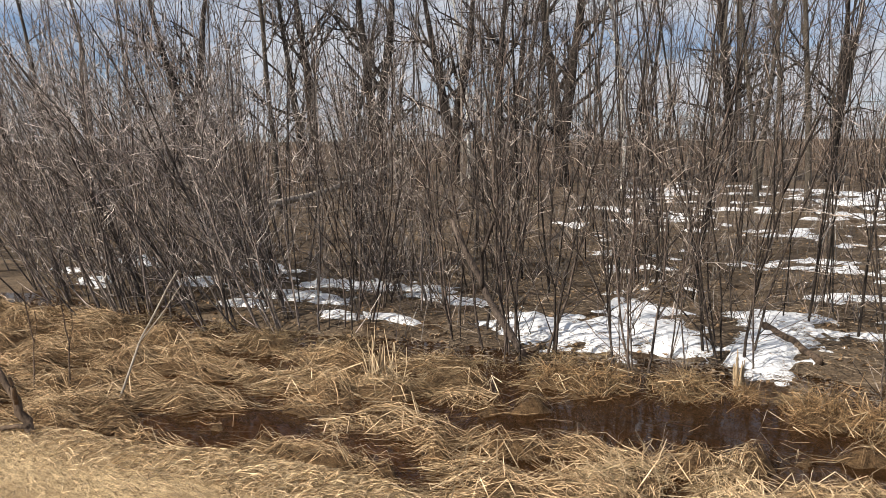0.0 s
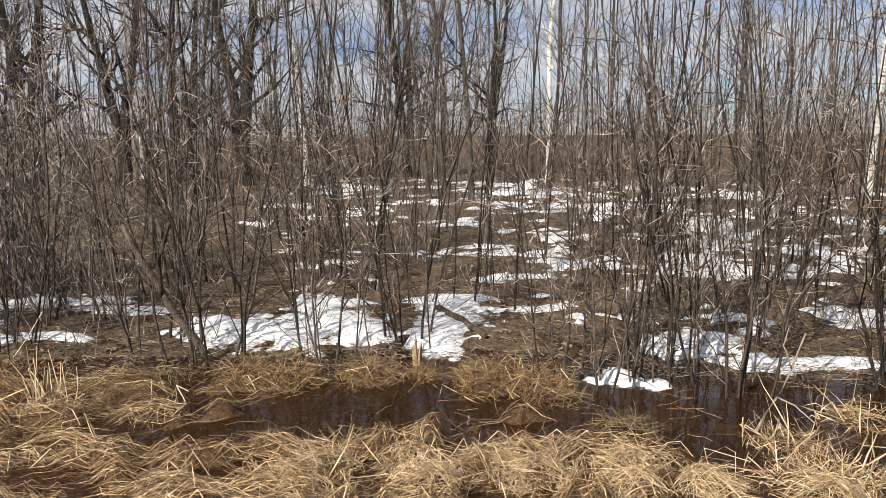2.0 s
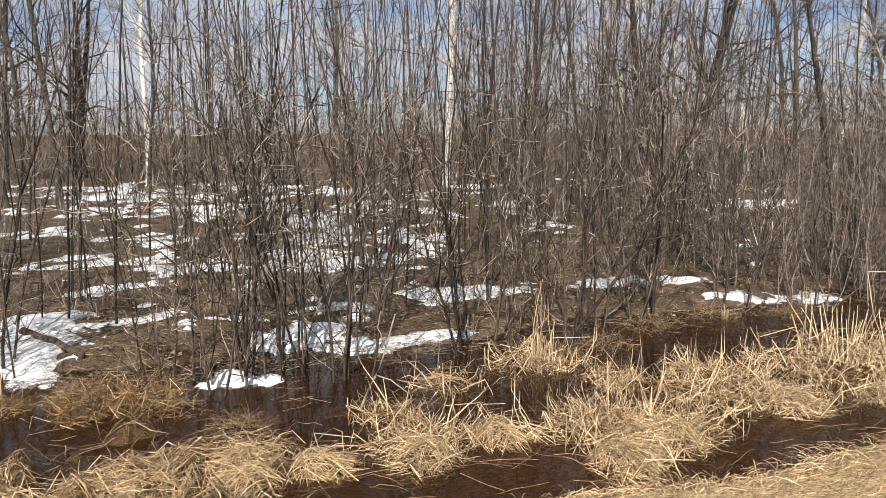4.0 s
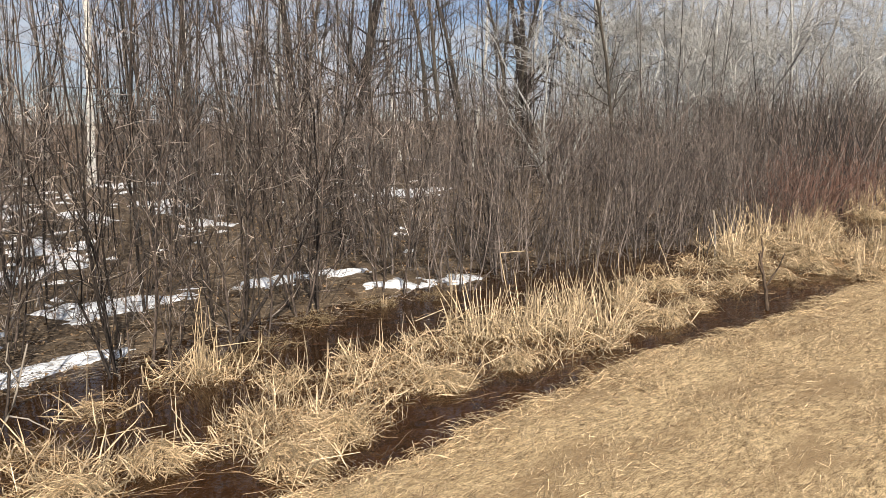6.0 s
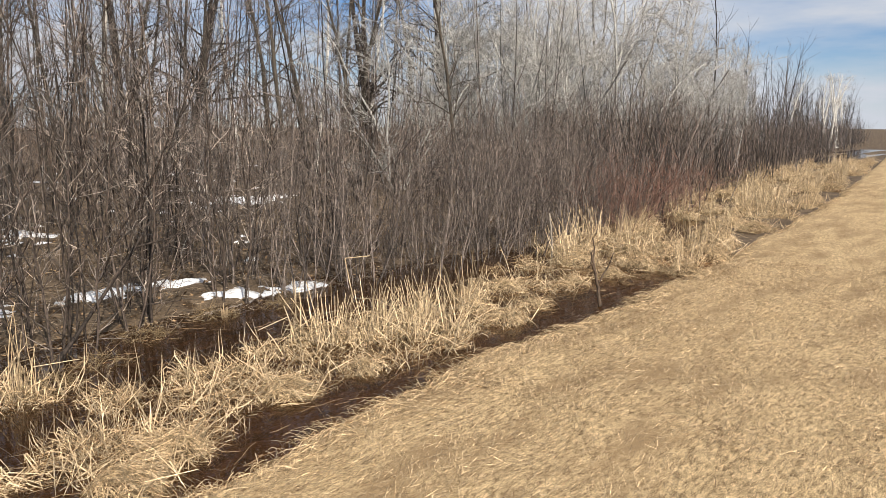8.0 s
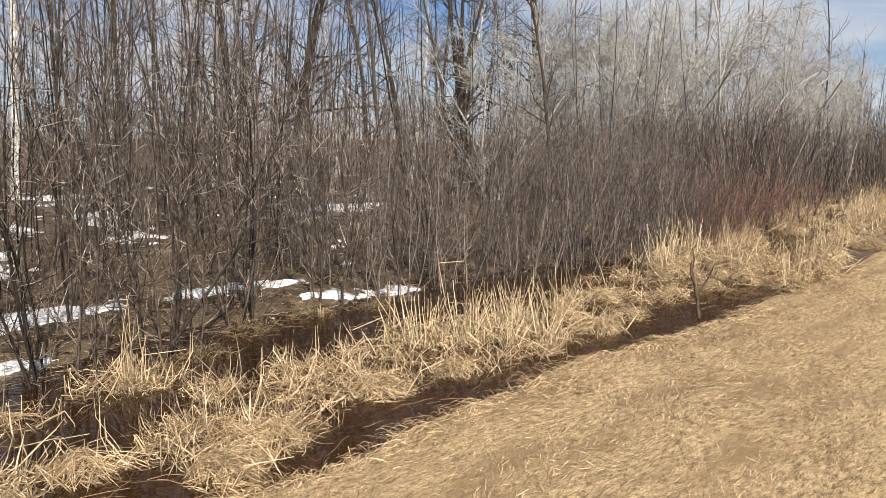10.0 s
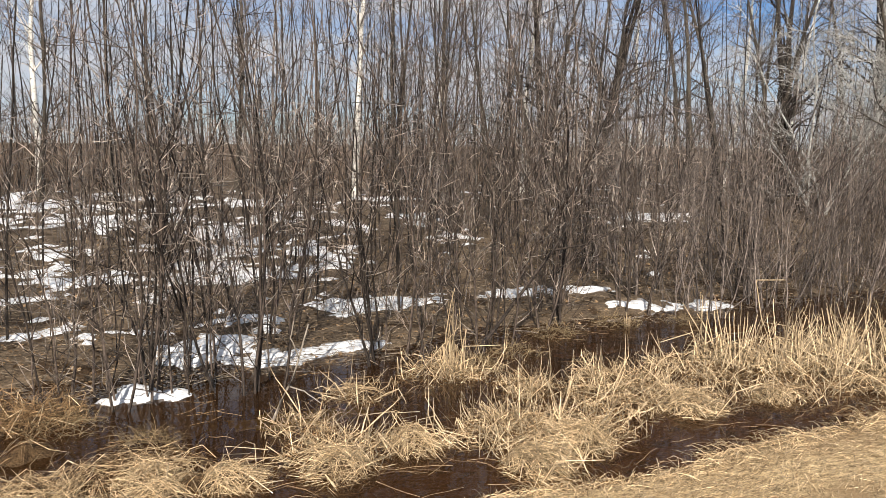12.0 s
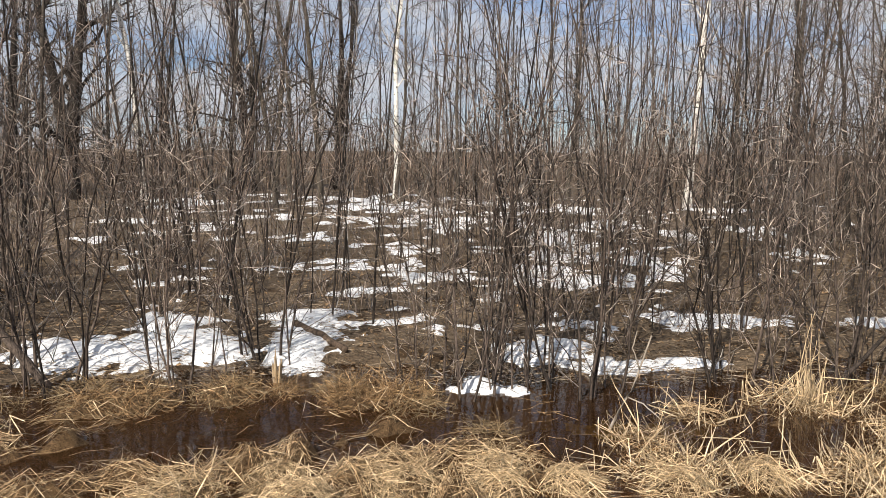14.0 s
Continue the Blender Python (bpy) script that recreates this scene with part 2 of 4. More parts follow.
def grow(start, way, length, K, wander=0.15, up=0.0):
    """Polylines that start out along way, wander, and bend up (or down, for a negative up)."""
    N = len(start)
    paths, d = np.zeros((N, K, 3)), unit(np.asarray(way, float))
    paths[:, 0] = start
    step = (np.asarray(length, float) / (K - 1))[:, None]
    for k in range(1, K):
        d = unit(d + wander * RNG.normal(size=(N, 3)) + np.array([0, 0, up]))
        paths[:, k] = paths[:, k - 1] + d * step
    return paths


def taper(r0, r1, K):
    s = np.linspace(0, 1, K)
    return np.asarray(r0)[:, None] * (1 - s) + np.asarray(r1)[:, None] * s


def twigs_of(paths, radii):
    """Three-sided twigs that end in a point: vertices and triangles."""
    N, K, _ = paths.shape
    v, q = tubes(paths, radii)
    v = v.reshape(N, K, 3, 3)
    ring = K * 3 - 2
    verts = np.concatenate([v[:, :-1].reshape(N, -1, 3), paths[:, -1:]], 1).reshape(-1, 3)
    tris, base = [], np.arange(N) * ring
    for k in range(K - 2):
        for a in range(3):
            b = (a + 1) % 3
            tris.append(np.stack([base + k * 3 + a, base + k * 3 + b, base + k * 3 + 3 + b], -1))
            tris.append(np.stack([base + k * 3 + a, base + k * 3 + 3 + b, base + k * 3 + 3 + a], -1))
    for a in range(3):
        tris.append(np.stack([base + (K - 2) * 3 + a, base + (K - 2) * 3 + (a + 1) % 3, base + ring - 1], -1))
    return verts, np.concatenate(tris)


def branched(path, radius, sides, shoots, shoot_radii, rings):
    """One stem (K, 3) with shoots (N, k, 3) grown out of its rings, as a single skin."""
    verts, quads = tubes(path[None], radius[None], sides)
    if not len(shoots):
        return verts, quads
    collar = shoots[:, :1] * 0.9 + shoots[:, 1:2] * 0.1
    paths = np.concatenate([collar, shoots[:, 1:]], 1)
    v, q = tubes(paths, shoot_radii)
    n, k = paths.shape[:2]
    first = len(verts) + np.arange(n)[:, None] * k * 3
    a, b = np.arange(3), (np.arange(3) + 1) % 3
    root = np.asarray(rings)[:, None] * sides
    join = np.stack([root + a, root + b, first + b, first + a], -1).reshape(-1, 4)
    return np.concatenate([verts, v]), np.concatenate([quads, join, q + len(verts)])


def sprout(paths, radii, count, lo, hi, angle, length, K, wander=0.15, up=0.0, thick=0.55, tip=0.0012, snap=False):
    """Side shoots from random places along the parents (with snap: from their rings). length: metres, least and most,
    shorter towards the tip. Also gives each shoot's parent and ring."""
    N, P, _ = paths.shape
    who = RNG.integers(0, N, count)
    s = RNG.uniform(lo, hi, count)
    f = s * (P - 1)
    if snap:
        f = np.clip(np.round(f), 1, P - 2)
    k = np.minimum(f.astype(int), P - 2)
    u = (f - k)[:, None]
    start = paths[who, k] * (1 - u) + paths[who, k + 1] * u
    along = unit(paths[who, k + 1] - paths[who, k])
    across = unit(np.cross(along, RNG.normal(size=(count, 3))))
    an = np.radians(RNG.uniform(*angle, count))[:, None]
    way = along * np.cos(an) + across * np.sin(an)
    size = RNG.uniform(*length, count) * (1.15 - 0.6 * s)
    r = (radii[who, k] * (1 - u[:, 0]) + radii[who, k + 1] * u[:, 0]) * thick
    shoots = grow(start, way, size, K, wander, up)
    return shoots, taper(np.maximum(r, tip), np.full(count, tip), K), who, k


def part(name, mesh, parent, label="", kind=""):
    ob = new(name, mesh)
    ob.parent = parent
    return tagged(ob, label, kind=kind)


# ---- the plan ----
EDGE_X = [-600, -30, -10, -4.8, -3.3, -2.3, -1.2, 1.8, 4.2, 8.2, 16.7, 20.7, 50, 120, 600]
EDGE_Y = [-60, -4.0, 0.7, 2.03, 2.53, 2.76, 2.82, 3.15, 3.4, 3.42, 4.3, 4.75, 9.0, 20, 98]
WOOD_X = [-600, -30, -9.7, -6.4, -5.3, -3.9, -1.8, 0.0, 1.9, 3.1, 4.8, 7.0, 9.7, 11.5, 17.6, 32, 51, 120, 600]
WOOD_Y = [-50, 0.5, 3.9, 4.1, 4.4, 4.8, 5.6, 5.7, 5.85, 6.3, 6.3, 6.5, 6.2, 6.3, 7.6, 9.8, 12.5, 24, 104]

# the open channel: its middle line and its half width
CHANNEL_X = [-12, -3.6, -2.75, -2.4, -2.1, -1.7, -1.4, -1.1, -0.65, -0.25, 0.1, 0.5, 1.0, 1.45, 1.9, 2.8, 3.6, 4.4, 6.0, 9.0]
CHANNEL_Y = [2.0, 3.2, 3.62, 3.95, 4.3, 4.45, 4.65, 4.55, 4.8, 4.85, 5.05, 5.15, 5.2, 5.35, 5.45, 5.5, 5.75, 5.75, 5.85, 6.0]
CHANNEL_W = [0.1, 0.1, 0.12, 0.24, 0.40, 0.42, 0.42, 0.32, 0.16, 0.26, 0.48, 0.5, 0.44, 0.3, 0.25, 0.24, 0.28, 0.28, 0.2, 0.15]


def edge(x):
    """Where the path ends and the ditch begins."""
    return np.interp(x, EDGE_X, EDGE_Y) + 0.04 * np.sin(x * 1.7) + 0.035 * np.sin(x * 4.1 + 1)


def wood(x):
    """Where the wood's own ground begins."""
    return np.interp(x, WOOD_X, WOOD_Y)


def waves(x, y, seed, octaves=4, size=2.0):
    """Smooth noise, about -1 to 1, from turned sine waves."""
    r = np.random.default_rng(seed)
    out, amp, total = 0.0, 1.0, 0.0
    for _ in range(octaves):
        for _ in range(3):
            a, p = r.uniform(0, 2 * np.pi), r.uniform(0, 6.28, 2)
            u, v = np.cos(a) * x + np.sin(a) * y, -np.sin(a) * x + np.cos(a) * y
            out = out + amp * np.sin(u * 6.28 / size + p[0] + 1.3 * np.sin(v * 4.1 / size + p[1]))
        total += amp * 1.7
        amp, size = amp * 0.55, size * 0.47
    return out / total


def smooth(a, b, v):
    s = np.clip((v - a) / (b - a), 0, 1)
    return s * s * (3 - 2 * s)


def channel(x, y):
    """1 in the open channel, 0 beside it."""
    return np.exp(-((y - np.interp(x, CHANNEL_X, CHANNEL_Y)) / np.interp(x, CHANNEL_X, CHANNEL_W)) ** 4) * smooth(-4.0, -3.0, x) * smooth(9.0, 7.0, x)


def land(x, y):
    """The height of the bare ground."""
    x, y = np.asarray(x, float), np.asarray(y, float)
    e, w = edge(x), wood(x)
    ditch = -0.05 - 0.13 * smooth(0.8, 1.5, y - e) + 0.045 * waves(x, y, 3, 4, 1.6) + 0.10 * smooth(8.0, 11.0, x) + 0.12 * smooth(-5.5, -7.0, x)
    floor = 0.045 + 0.09 * smooth(10.0, 13.0, x) + 0.055 * waves(x, y, 5, 4, 3.1) + 0.006 * np.clip(y - w, 0, 30)
    z = ditch + (floor - ditch) * smooth(-0.35, 0.55, y - w)
    bank = 0.02 + 0.02 * np.clip(e - y, 0, 6)
    z = z - 0.14 * channel(x, y)
    z = z - 0.12 * np.exp(-(((x + 1.2) / 0.32) ** 2 + ((y - 5.6) / 0.32) ** 2))
    return bank + (z - bank) * smooth(-0.25, 0.15, y - e)


# pools between the clumps (x, y, half length, half width)
POOLS = [(0.58, 3.7, 0.20, 0.28), (0.68, 4.15, 0.16, 0.13), (1.2, 3.66, 0.36, 0.12), (1.75, 3.48, 0.26, 0.11), (1.76, 4.42, 0.2, 0.22),
         (2.95, 3.72, 0.42, 0.16), (3.55, 3.74, 0.3, 0.11), (4.2, 3.72, 0.3, 0.09), (4.95, 3.8, 0.42, 0.12), (5.6, 3.55, 0.6, 0.1),
         (6.5, 3.55, 0.6, 0.1), (7.8, 3.7, 0.7, 0.11), (6.9, 4.4, 0.36, 0.12), (0.05, 3.7, 0.15, 0.15), (-4.7, 3.82, 0.46, 0.15),
         (-4.45, 3.25, 0.32, 0.13), (-3.57, 2.97, 0.46, 0.17), (-4.0, 2.62, 0.5, 0.12), (-2.95, 3.76, 0.18, 0.12), (-2.74, 5.0, 0.22, 0.1),
         (-0.6, 3.35, 0.2, 0.12), (-0.35, 4.4, 0.35, 0.12), (-2.2, 3.35, 0.3, 0.08), (1.5, 4.75, 0.25, 0.12), (2.3, 4.4, 0.2, 0.1), (8.9, 3.9, 0.6, 0.1), (-1.2, 5.55, 0.3, 0.3),
         (0.45, 4.48, 0.32, 0.14), (0.56, 4.3, 0.2, 0.12), (-0.92, 3.95, 0.12, 0.2), (-1.88, 3.55, 0.15, 0.1), (-0.22, 3.86, 0.1, 0.14), (-2.65, 3.0, 0.32, 0.09)]
COMB = np.array([-0.86, -0.5])


def pools(x, y):
    """1 in the middle of a pool, 0 outside, with an uneven rim."""
    out = 0.0
    jag = 1 + 0.35 * waves(x, y, 64, 3, 0.4)
    for px, py, rx, ry in POOLS:
        out = np.maximum(out, np.exp(-(np.hypot((x - px) / rx, (y - py) / ry) * jag) ** 4))
    return out


def sedge(x, y):
    """The height of the matted sedge: ridges along the way in which it was laid, none where the channel runs."""
    u, v = x * COMB[0] + y * COMB[1], -x * COMB[1] + y * COMB[0]
    h = (0.12 - 0.03 * smooth(-1.5, -3.5, x)) * waves(u / 1.6, v, 21, 3, 0.6) + 0.06 * waves(x, y, 23, 3, 0.33) + 0.0
    h = h - 0.24 * channel(x, y)
    h = h - 0.2 * pools(x, y)
    gap = 0.04 + (0.07 + 0.09 * np.abs(waves(x, 0 * x, 61, 3, 1.3))) * smooth(-2.5, 0.5, x)
    h = h - (0.08 + 0.12 * smooth(-2.5, 0.5, x)) * (1 - smooth(0.0, 1.0, (y - edge(x)) / gap))
    h = h - 0.06 * smooth(0.1, 0.5, y - np.interp(x, CHANNEL_X, CHANNEL_Y)) * smooth(-3.5, -2.5, x)
    h = h + 0.02 * smooth(-2.0, -5.0, x) - 0.125 * smooth(0.0, 1.2, x) + 0.05 * smooth(5.0, 8.0, x)
    h = h - 0.16 * smooth(-0.45, 0.15, y - wood(x))
    return np.where(y > wood(x) + 0.2, -0.3, h) - 0.5 * smooth(9.0, 10.5, x) - 0.5 * smooth(-11.0, -12.5, x)


def path_height(x, y):
    return 0.13 + 0.03 * np.clip(edge(x) - y, 0, 5) + 0.02 * waves(x, y, 9, 4, 1.9)


def lattice(xs, ys):
    X, Y = np.meshgrid(xs, ys)
    nx, ny = len(xs), len(ys)
    i = (np.arange(ny - 1)[:, None] * nx + np.arange(nx - 1)[None, :]).ravel()
    return X, Y, np.stack([i, i + 1, i + nx + 1, i + nx], -1)


far_steps = np.geomspace(0.5, 600, 26)
xs = np.concatenate([-12 - far_steps[::-1], np.arange(-12, 16, 0.11), 16 + far_steps])
ys = np.concatenate([-6 - far_steps[::-1], np.arange(-6, 1.5, 0.5), np.arange(1.5, 13, 0.11), 13 + far_steps])
X, Y, Q = lattice(xs, ys)
ground = new("ground", mesh_of("ground", np.stack([X, Y, land(X, Y)], -1).reshape(-1, 3), Q, FLOOR_MAT, True))
ground.data.materials.append(MUD_MAT)
cx, cy = X.ravel()[Q].mean(1), Y.ravel()[Q].mean(1)
bed = (cy > edge(cx) - 0.5) & (cy < wood(cx) - 0.15) & (cx > -60) & (cx < 10.5)
# Channel faces get the darkened bed: depth alone does not dim the water.
ground.data.materials.append(DEEP_SILT_MAT)
deep_silt = bed & (channel(cx, cy) > 0.35)
ground.data.polygons.foreach_set("material_index", bed.astype(np.int32) + deep_silt)
tagged(ground, "wet brown woodland floor of mud and leaf litter", "ground", kind="structure")

# the worn grass path
us = np.concatenate([[0, 0.05, 0.12, 0.22, 0.35], np.arange(0.5, 9.1, 0.18)])
xs = np.concatenate([-16 - far_steps[::-1][10:], np.arange(-16, 26, 0.16), 26 + far_steps])
X, U = np.meshgrid(xs, us)
Y = edge(X) + 0.06 - U
Z = path_height(X, Y) - 0.19 * (1 - smooth(0, 0.34, U)) - 0.25 * smooth(8.5, 9.1, U)
nx = len(xs)
i = (np.arange(len(us) - 1)[:, None] * nx + np.arange(nx - 1)[None, :]).ravel()
path = new("path", mesh_of("path", np.stack([X, Y, Z], -1).reshape(-1, 3), np.stack([i, i + nx, i + nx + 1, i + 1], -1), PATH_MAT, True))
tagged(path, "broad path of flattened dry yellow grass", "path", kind="structure")

# still brown water in the ditch and the hollows of the wood
X, Y, Q = lattice(np.linspace(-45, 70, 24), np.linspace(-12, 32, 12))
water = new("water", mesh_of("water", np.stack([X, Y, 0 * X], -1).reshape(-1, 3), Q, WATER_MAT))
tagged(water, "still tea-brown bog water in the ditch", "water", kind="structure")

# ---- snow ----


def snow_patch(spots, seed, thick=0.06, ragged=0.36):
    """One patch of old snow, the union of ellipses (x, y, rx, ry) with a ragged edge."""
    x0, x1 = min(s[0] - 1.4 * s[2] for s in spots), max(s[0] + 1.4 * s[2] for s in spots)
    y0, y1 = min(s[1] - 1.4 * s[3] for s in spots), max(s[1] + 1.4 * s[3] for s in spots)
    step = 0.045 if y0 < 9 else 0.09
    X, Y, Q = lattice(np.arange(x0, x1, step), np.arange(y0, y1, step))
    f = np.full(X.shape, -9.0)
    for x, y, rx, ry in spots:
        f = np.maximum(f, 1 - np.hypot((X - x) / rx, (Y - y) / ry))
    f = f + ragged * waves(X, Y, seed, 3, 0.8) + 0.34 * waves(X, Y, seed + 500, 4, 0.3)
    z = np.maximum(land(X, Y), -0.01) - 0.02 + thick * np.sqrt(np.clip(f + 0.02, 0, 1)) + 0.012 * waves(X, Y, seed + 1, 3, 0.35)
    z = np.where(f < 0, land(X, Y) - 0.06, z)
    keep = (f.ravel()[Q] > -0.12).any(1)
    used, Q = np.unique(Q[keep], return_inverse=True)
    if not len(used):
        return
    V = np.stack([X, Y, z], -1).reshape(-1, 3)[used]
    ob = new("snow_patch", mesh_of("snow_patch", V, Q.reshape(-1, 4), SNOW_MAT, True))
    tagged(ob, "melting patch of old white snow on the wet ground", "snow", "snow patches in the wood")


SNOW = [
    [(-3.4, 5.95, 0.62, 0.42), (-2.75, 6.35, 0.5, 0.72), (-3.0, 6.9, 0.4, 0.4), (-2.35, 6.1, 0.35, 0.3)],
    [(-1.62, 6.5, 0.36, 0.72), (-1.5, 5.85, 0.2, 0.24)],
    [(-1.85, 7.4, 0.42, 0.5)],
    [(-6.4, 5.5, 0.6, 0.32), (-5.9, 5.6, 0.4, 0.2)],
    [(-6.6, 6.35, 0.55, 0.3), (-6.1, 6.7, 0.55, 0.36)],
    [(-4.9, 6.35, 0.6, 0.24), (-5.5, 6.8, 0.4, 0.22)],
    [(-4.75, 5.35, 0.35, 0.16)],
    [(-0.12, 5.5, 0.24, 0.2)],
    [(0.18, 5.42, 0.2, 0.14)],
    [(0.45, 6.5, 0.42, 0.36), (0.35, 6.2, 0.3, 0.18)],
    [(1.0, 6.05, 0.6, 0.18), (1.6, 6.2, 0.35, 0.14)],
    [(0.9, 7.3, 0.5, 0.2)],
    [(-0.95, 7.35, 0.5, 0.2)],
    [(2.25, 7.7, 0.75, 0.42)],
    [(4.05, 7.75, 0.75, 0.26), (4.75, 7.5, 0.36, 0.2)],
    [(4.95, 6.75, 0.4, 0.16), (5.6, 6.7, 0.7, 0.2)],
    [(0.7, 9.7, 0.9, 0.45), (0.8, 10.6, 0.6, 0.55), (1.0, 12.2, 0.5, 0.9), (1.2, 14.6, 0.55, 1.6)],
    [(6.2, 21.6, 1.0, 0.7)],
    [(10.9, 14.7, 1.1, 0.5)],
    [(-9.0, 4.75, 0.5, 0.2)],
    [(-10.1, 5.1, 0.55, 0.22)],
    [(-10.3, 6.0, 0.8, 0.3)],
    [(-7.9, 5.4, 0.45, 0.22)],
    [(-7.95, 6.5, 0.55, 0.28)],
    [(-6.5, 4.95, 0.4, 0.18)],
    [(-5.2, 5.15, 0.32, 0.16)],
]
for k, spots in enumerate(SNOW):
    snow_patch(spots, 40 + k, 0.085 if k in (0, 1, 2, 7, 9) else 0.06)
for k in range(95):
    y = 8.8 + 17 * RNG.uniform() ** 0.8
    x = RNG.uniform(-0.48, 0.22) * y + RNG.normal() * 1.2
    if k % 3 == 0:
        x = RNG.uniform(-0.3, 0.75) * y
    wide, deep_y = RNG.uniform(0.18, 0.42, 2) * (1 + 0.03 * y)
    snow_patch([(x, y, 0.85 * wide * RNG.choice([0.6, 1, 1, 1.6]), deep_y * RNG.choice([0.6, 1, 1.5]))], 80 + k, 0.05, 1.0)

# crumbs of snow left between the patches
n = 620
y = 6.6 + 20 * RNG.uniform(0, 1, n) ** 0.85
x = np.where(RNG.random(n) < 0.7, RNG.uniform(-0.5, 0.3, n), RNG.uniform(-0.3, 0.8, n)) * y
ok = (y > wood(x) + 0.6) & (waves(x, y, 71, 3, 4.0) + RNG.normal(size=n) * 0.4 > -0.1)
x, y = x[ok], y[ok]
n = len(x)
ang = np.arange(9) * 2 * np.pi / 9
size = RNG.uniform(0.04, 0.16, n) * (1 + 0.03 * y)
ring = size[:, None] * RNG.uniform(0.45, 1.25, (n, 9))
rx, ry = x[:, None] + ring * np.cos(ang) * RNG.uniform(0.8, 1.7, (n, 1)), y[:, None] + ring * np.sin(ang)
V = np.concatenate([np.stack([rx, ry, land(rx, ry) - 0.01], -1), np.stack([x, y, land(x, y) + RNG.uniform(0.02, 0.05, n)], -1)[:, None]], 1)
k = np.arange(9)
tris = np.stack([k, (k + 1) % 9, np.full(9, 9)], -1)[None] + np.arange(n)[:, None, None] * 10
tagged(new("snow_crumbs", mesh_of("snow_crumbs", V.reshape(-1, 3), tris.reshape(-1, 3), SNOW_MAT, True)),
       "small scattered remains of old snow on brown litter", "snow", kind="stuff")

# ---- shrubs, saplings, trees ----


def shrub_meshes(stems, tall, lean, shoots, twigs, bark, twig, radius=0.014, spread=0.22, curve=0.05, bias=(0, 0), bends=3, crook=0.085):
    """Meshes of one multi-stemmed shrub: a crooked, forking skin for each stem, and one of all the twigs."""
    ang = RNG.uniform(0, 6.28, stems)
    r = spread * np.sqrt(RNG.uniform(0.02, 1, stems))
    base = np.stack([r * np.cos(ang), r * np.sin(ang), np.full(stems, -0.08)], -1)
    out = np.radians(RNG.uniform(*lean, stems))
    way = np.stack([np.cos(ang) * np.sin(out), np.sin(ang) * np.sin(out), np.cos(out)], -1) + [*bias, 0]
    high = RNG.uniform(*tall, stems)
    P = grow(base, way, high, 13, crook, curve)
    R = taper(radius * RNG.uniform(0.55, 1.4, stems), np.full(stems, 0.003), 13)
    F, FR, fwho, fk = sprout(P, R, stems, 0.1, 0.55, (12, 36), (0.7, 1.7), 7, 0.15, 0.06, 0.72, 0.0028, True)
    L, LR, who, lk = sprout(P, R, shoots, 0.08, 0.93, (25, 70), (0.2, 0.8), 4, 0.24, 0.07, 0.45, 0.003, True)
    tip = 0.0022
    S, SR, _, _ = sprout(F, FR, shoots // 2, 0.15, 0.98, (25, 65), (0.15, 0.6), 4, 0.22, 0.08, 0.5, 0.0026)
    T, TR, _, _ = sprout(L, LR, twigs // 2, 0.1, 1.0, (22, 65), (0.06, 0.3), bends, 0.22, 0.10, 0.6, tip)
    T2, TR2, _, _ = sprout(P, R, twigs // 3, 0.06, 1.0, (25, 70), (0.08, 0.36), bends, 0.22, 0.10, 0.3, tip)
    T3, TR3, _, _ = sprout(S, SR, twigs // 2, 0.1, 1.0, (22, 65), (0.06, 0.26), bends, 0.22, 0.08, 0.6, tip)
    meshes = []
    for s in range(stems):
        f, own = fwho == s, who == s
        v, q = branched(P[s], R[s], 4, np.concatenate([F[f][:, ::2], L[own]]), np.concatenate([FR[f][:, ::2], LR[own]]), np.concatenate([fk[f], lk[own]]))
        meshes.append(mesh_of("stem", v, q, bark, True))
    return meshes, mesh_of("crown", *joined(twigs_of(S, SR), twigs_of(T, TR), twigs_of(T2, TR2), twigs_of(T3, TR3)), twig)


def shrub(meshes, name, label, category, group):
    root = tagged(new(name), label, category, group)
    for me in meshes[0]:
        part("stem", me, root)
    part("crown", meshes[1], root, "fine bare twigs", "stuff")
    return root


def stand(ob, x, y, turn=None, size=1.0, tilt=0.0):
    """Puts a thing down at x, y on the ground."""
    z = max(float(land(x, y)), -0.04)
    turn = RNG.uniform(0, 360) if turn is None else turn
    m = pose(x, y, z, RNG.normal() * tilt, RNG.normal() * tilt, turn) @ Matrix.Diagonal((size, size, size, 1))
    ob.matrix_basis = m
    return ob


def again(kinds, x, y, size=1.0, tilt=1.2, turn=None):
    """Another one of a kind, at a new place."""
    src = kinds[RNG.integers(len(kinds))]
    z = max(float(land(x, y)), float(sedge(x, y)) - 0.04, -0.04)
    turn = RNG.uniform(0, 360) if turn is None else turn
    ob = copy_thing(src, pose(x, y, z, RNG.normal() * tilt, RNG.normal() * tilt, turn))
    ob.scale = (size,) * 3
    return ob


def kinds_of(count, place, build):
    """Some differing specimens of a kind, standing at the given places."""
    made = []
    for k in range(count):
        ob = build()
        made.append(stand(ob, *place[k]))
    return made


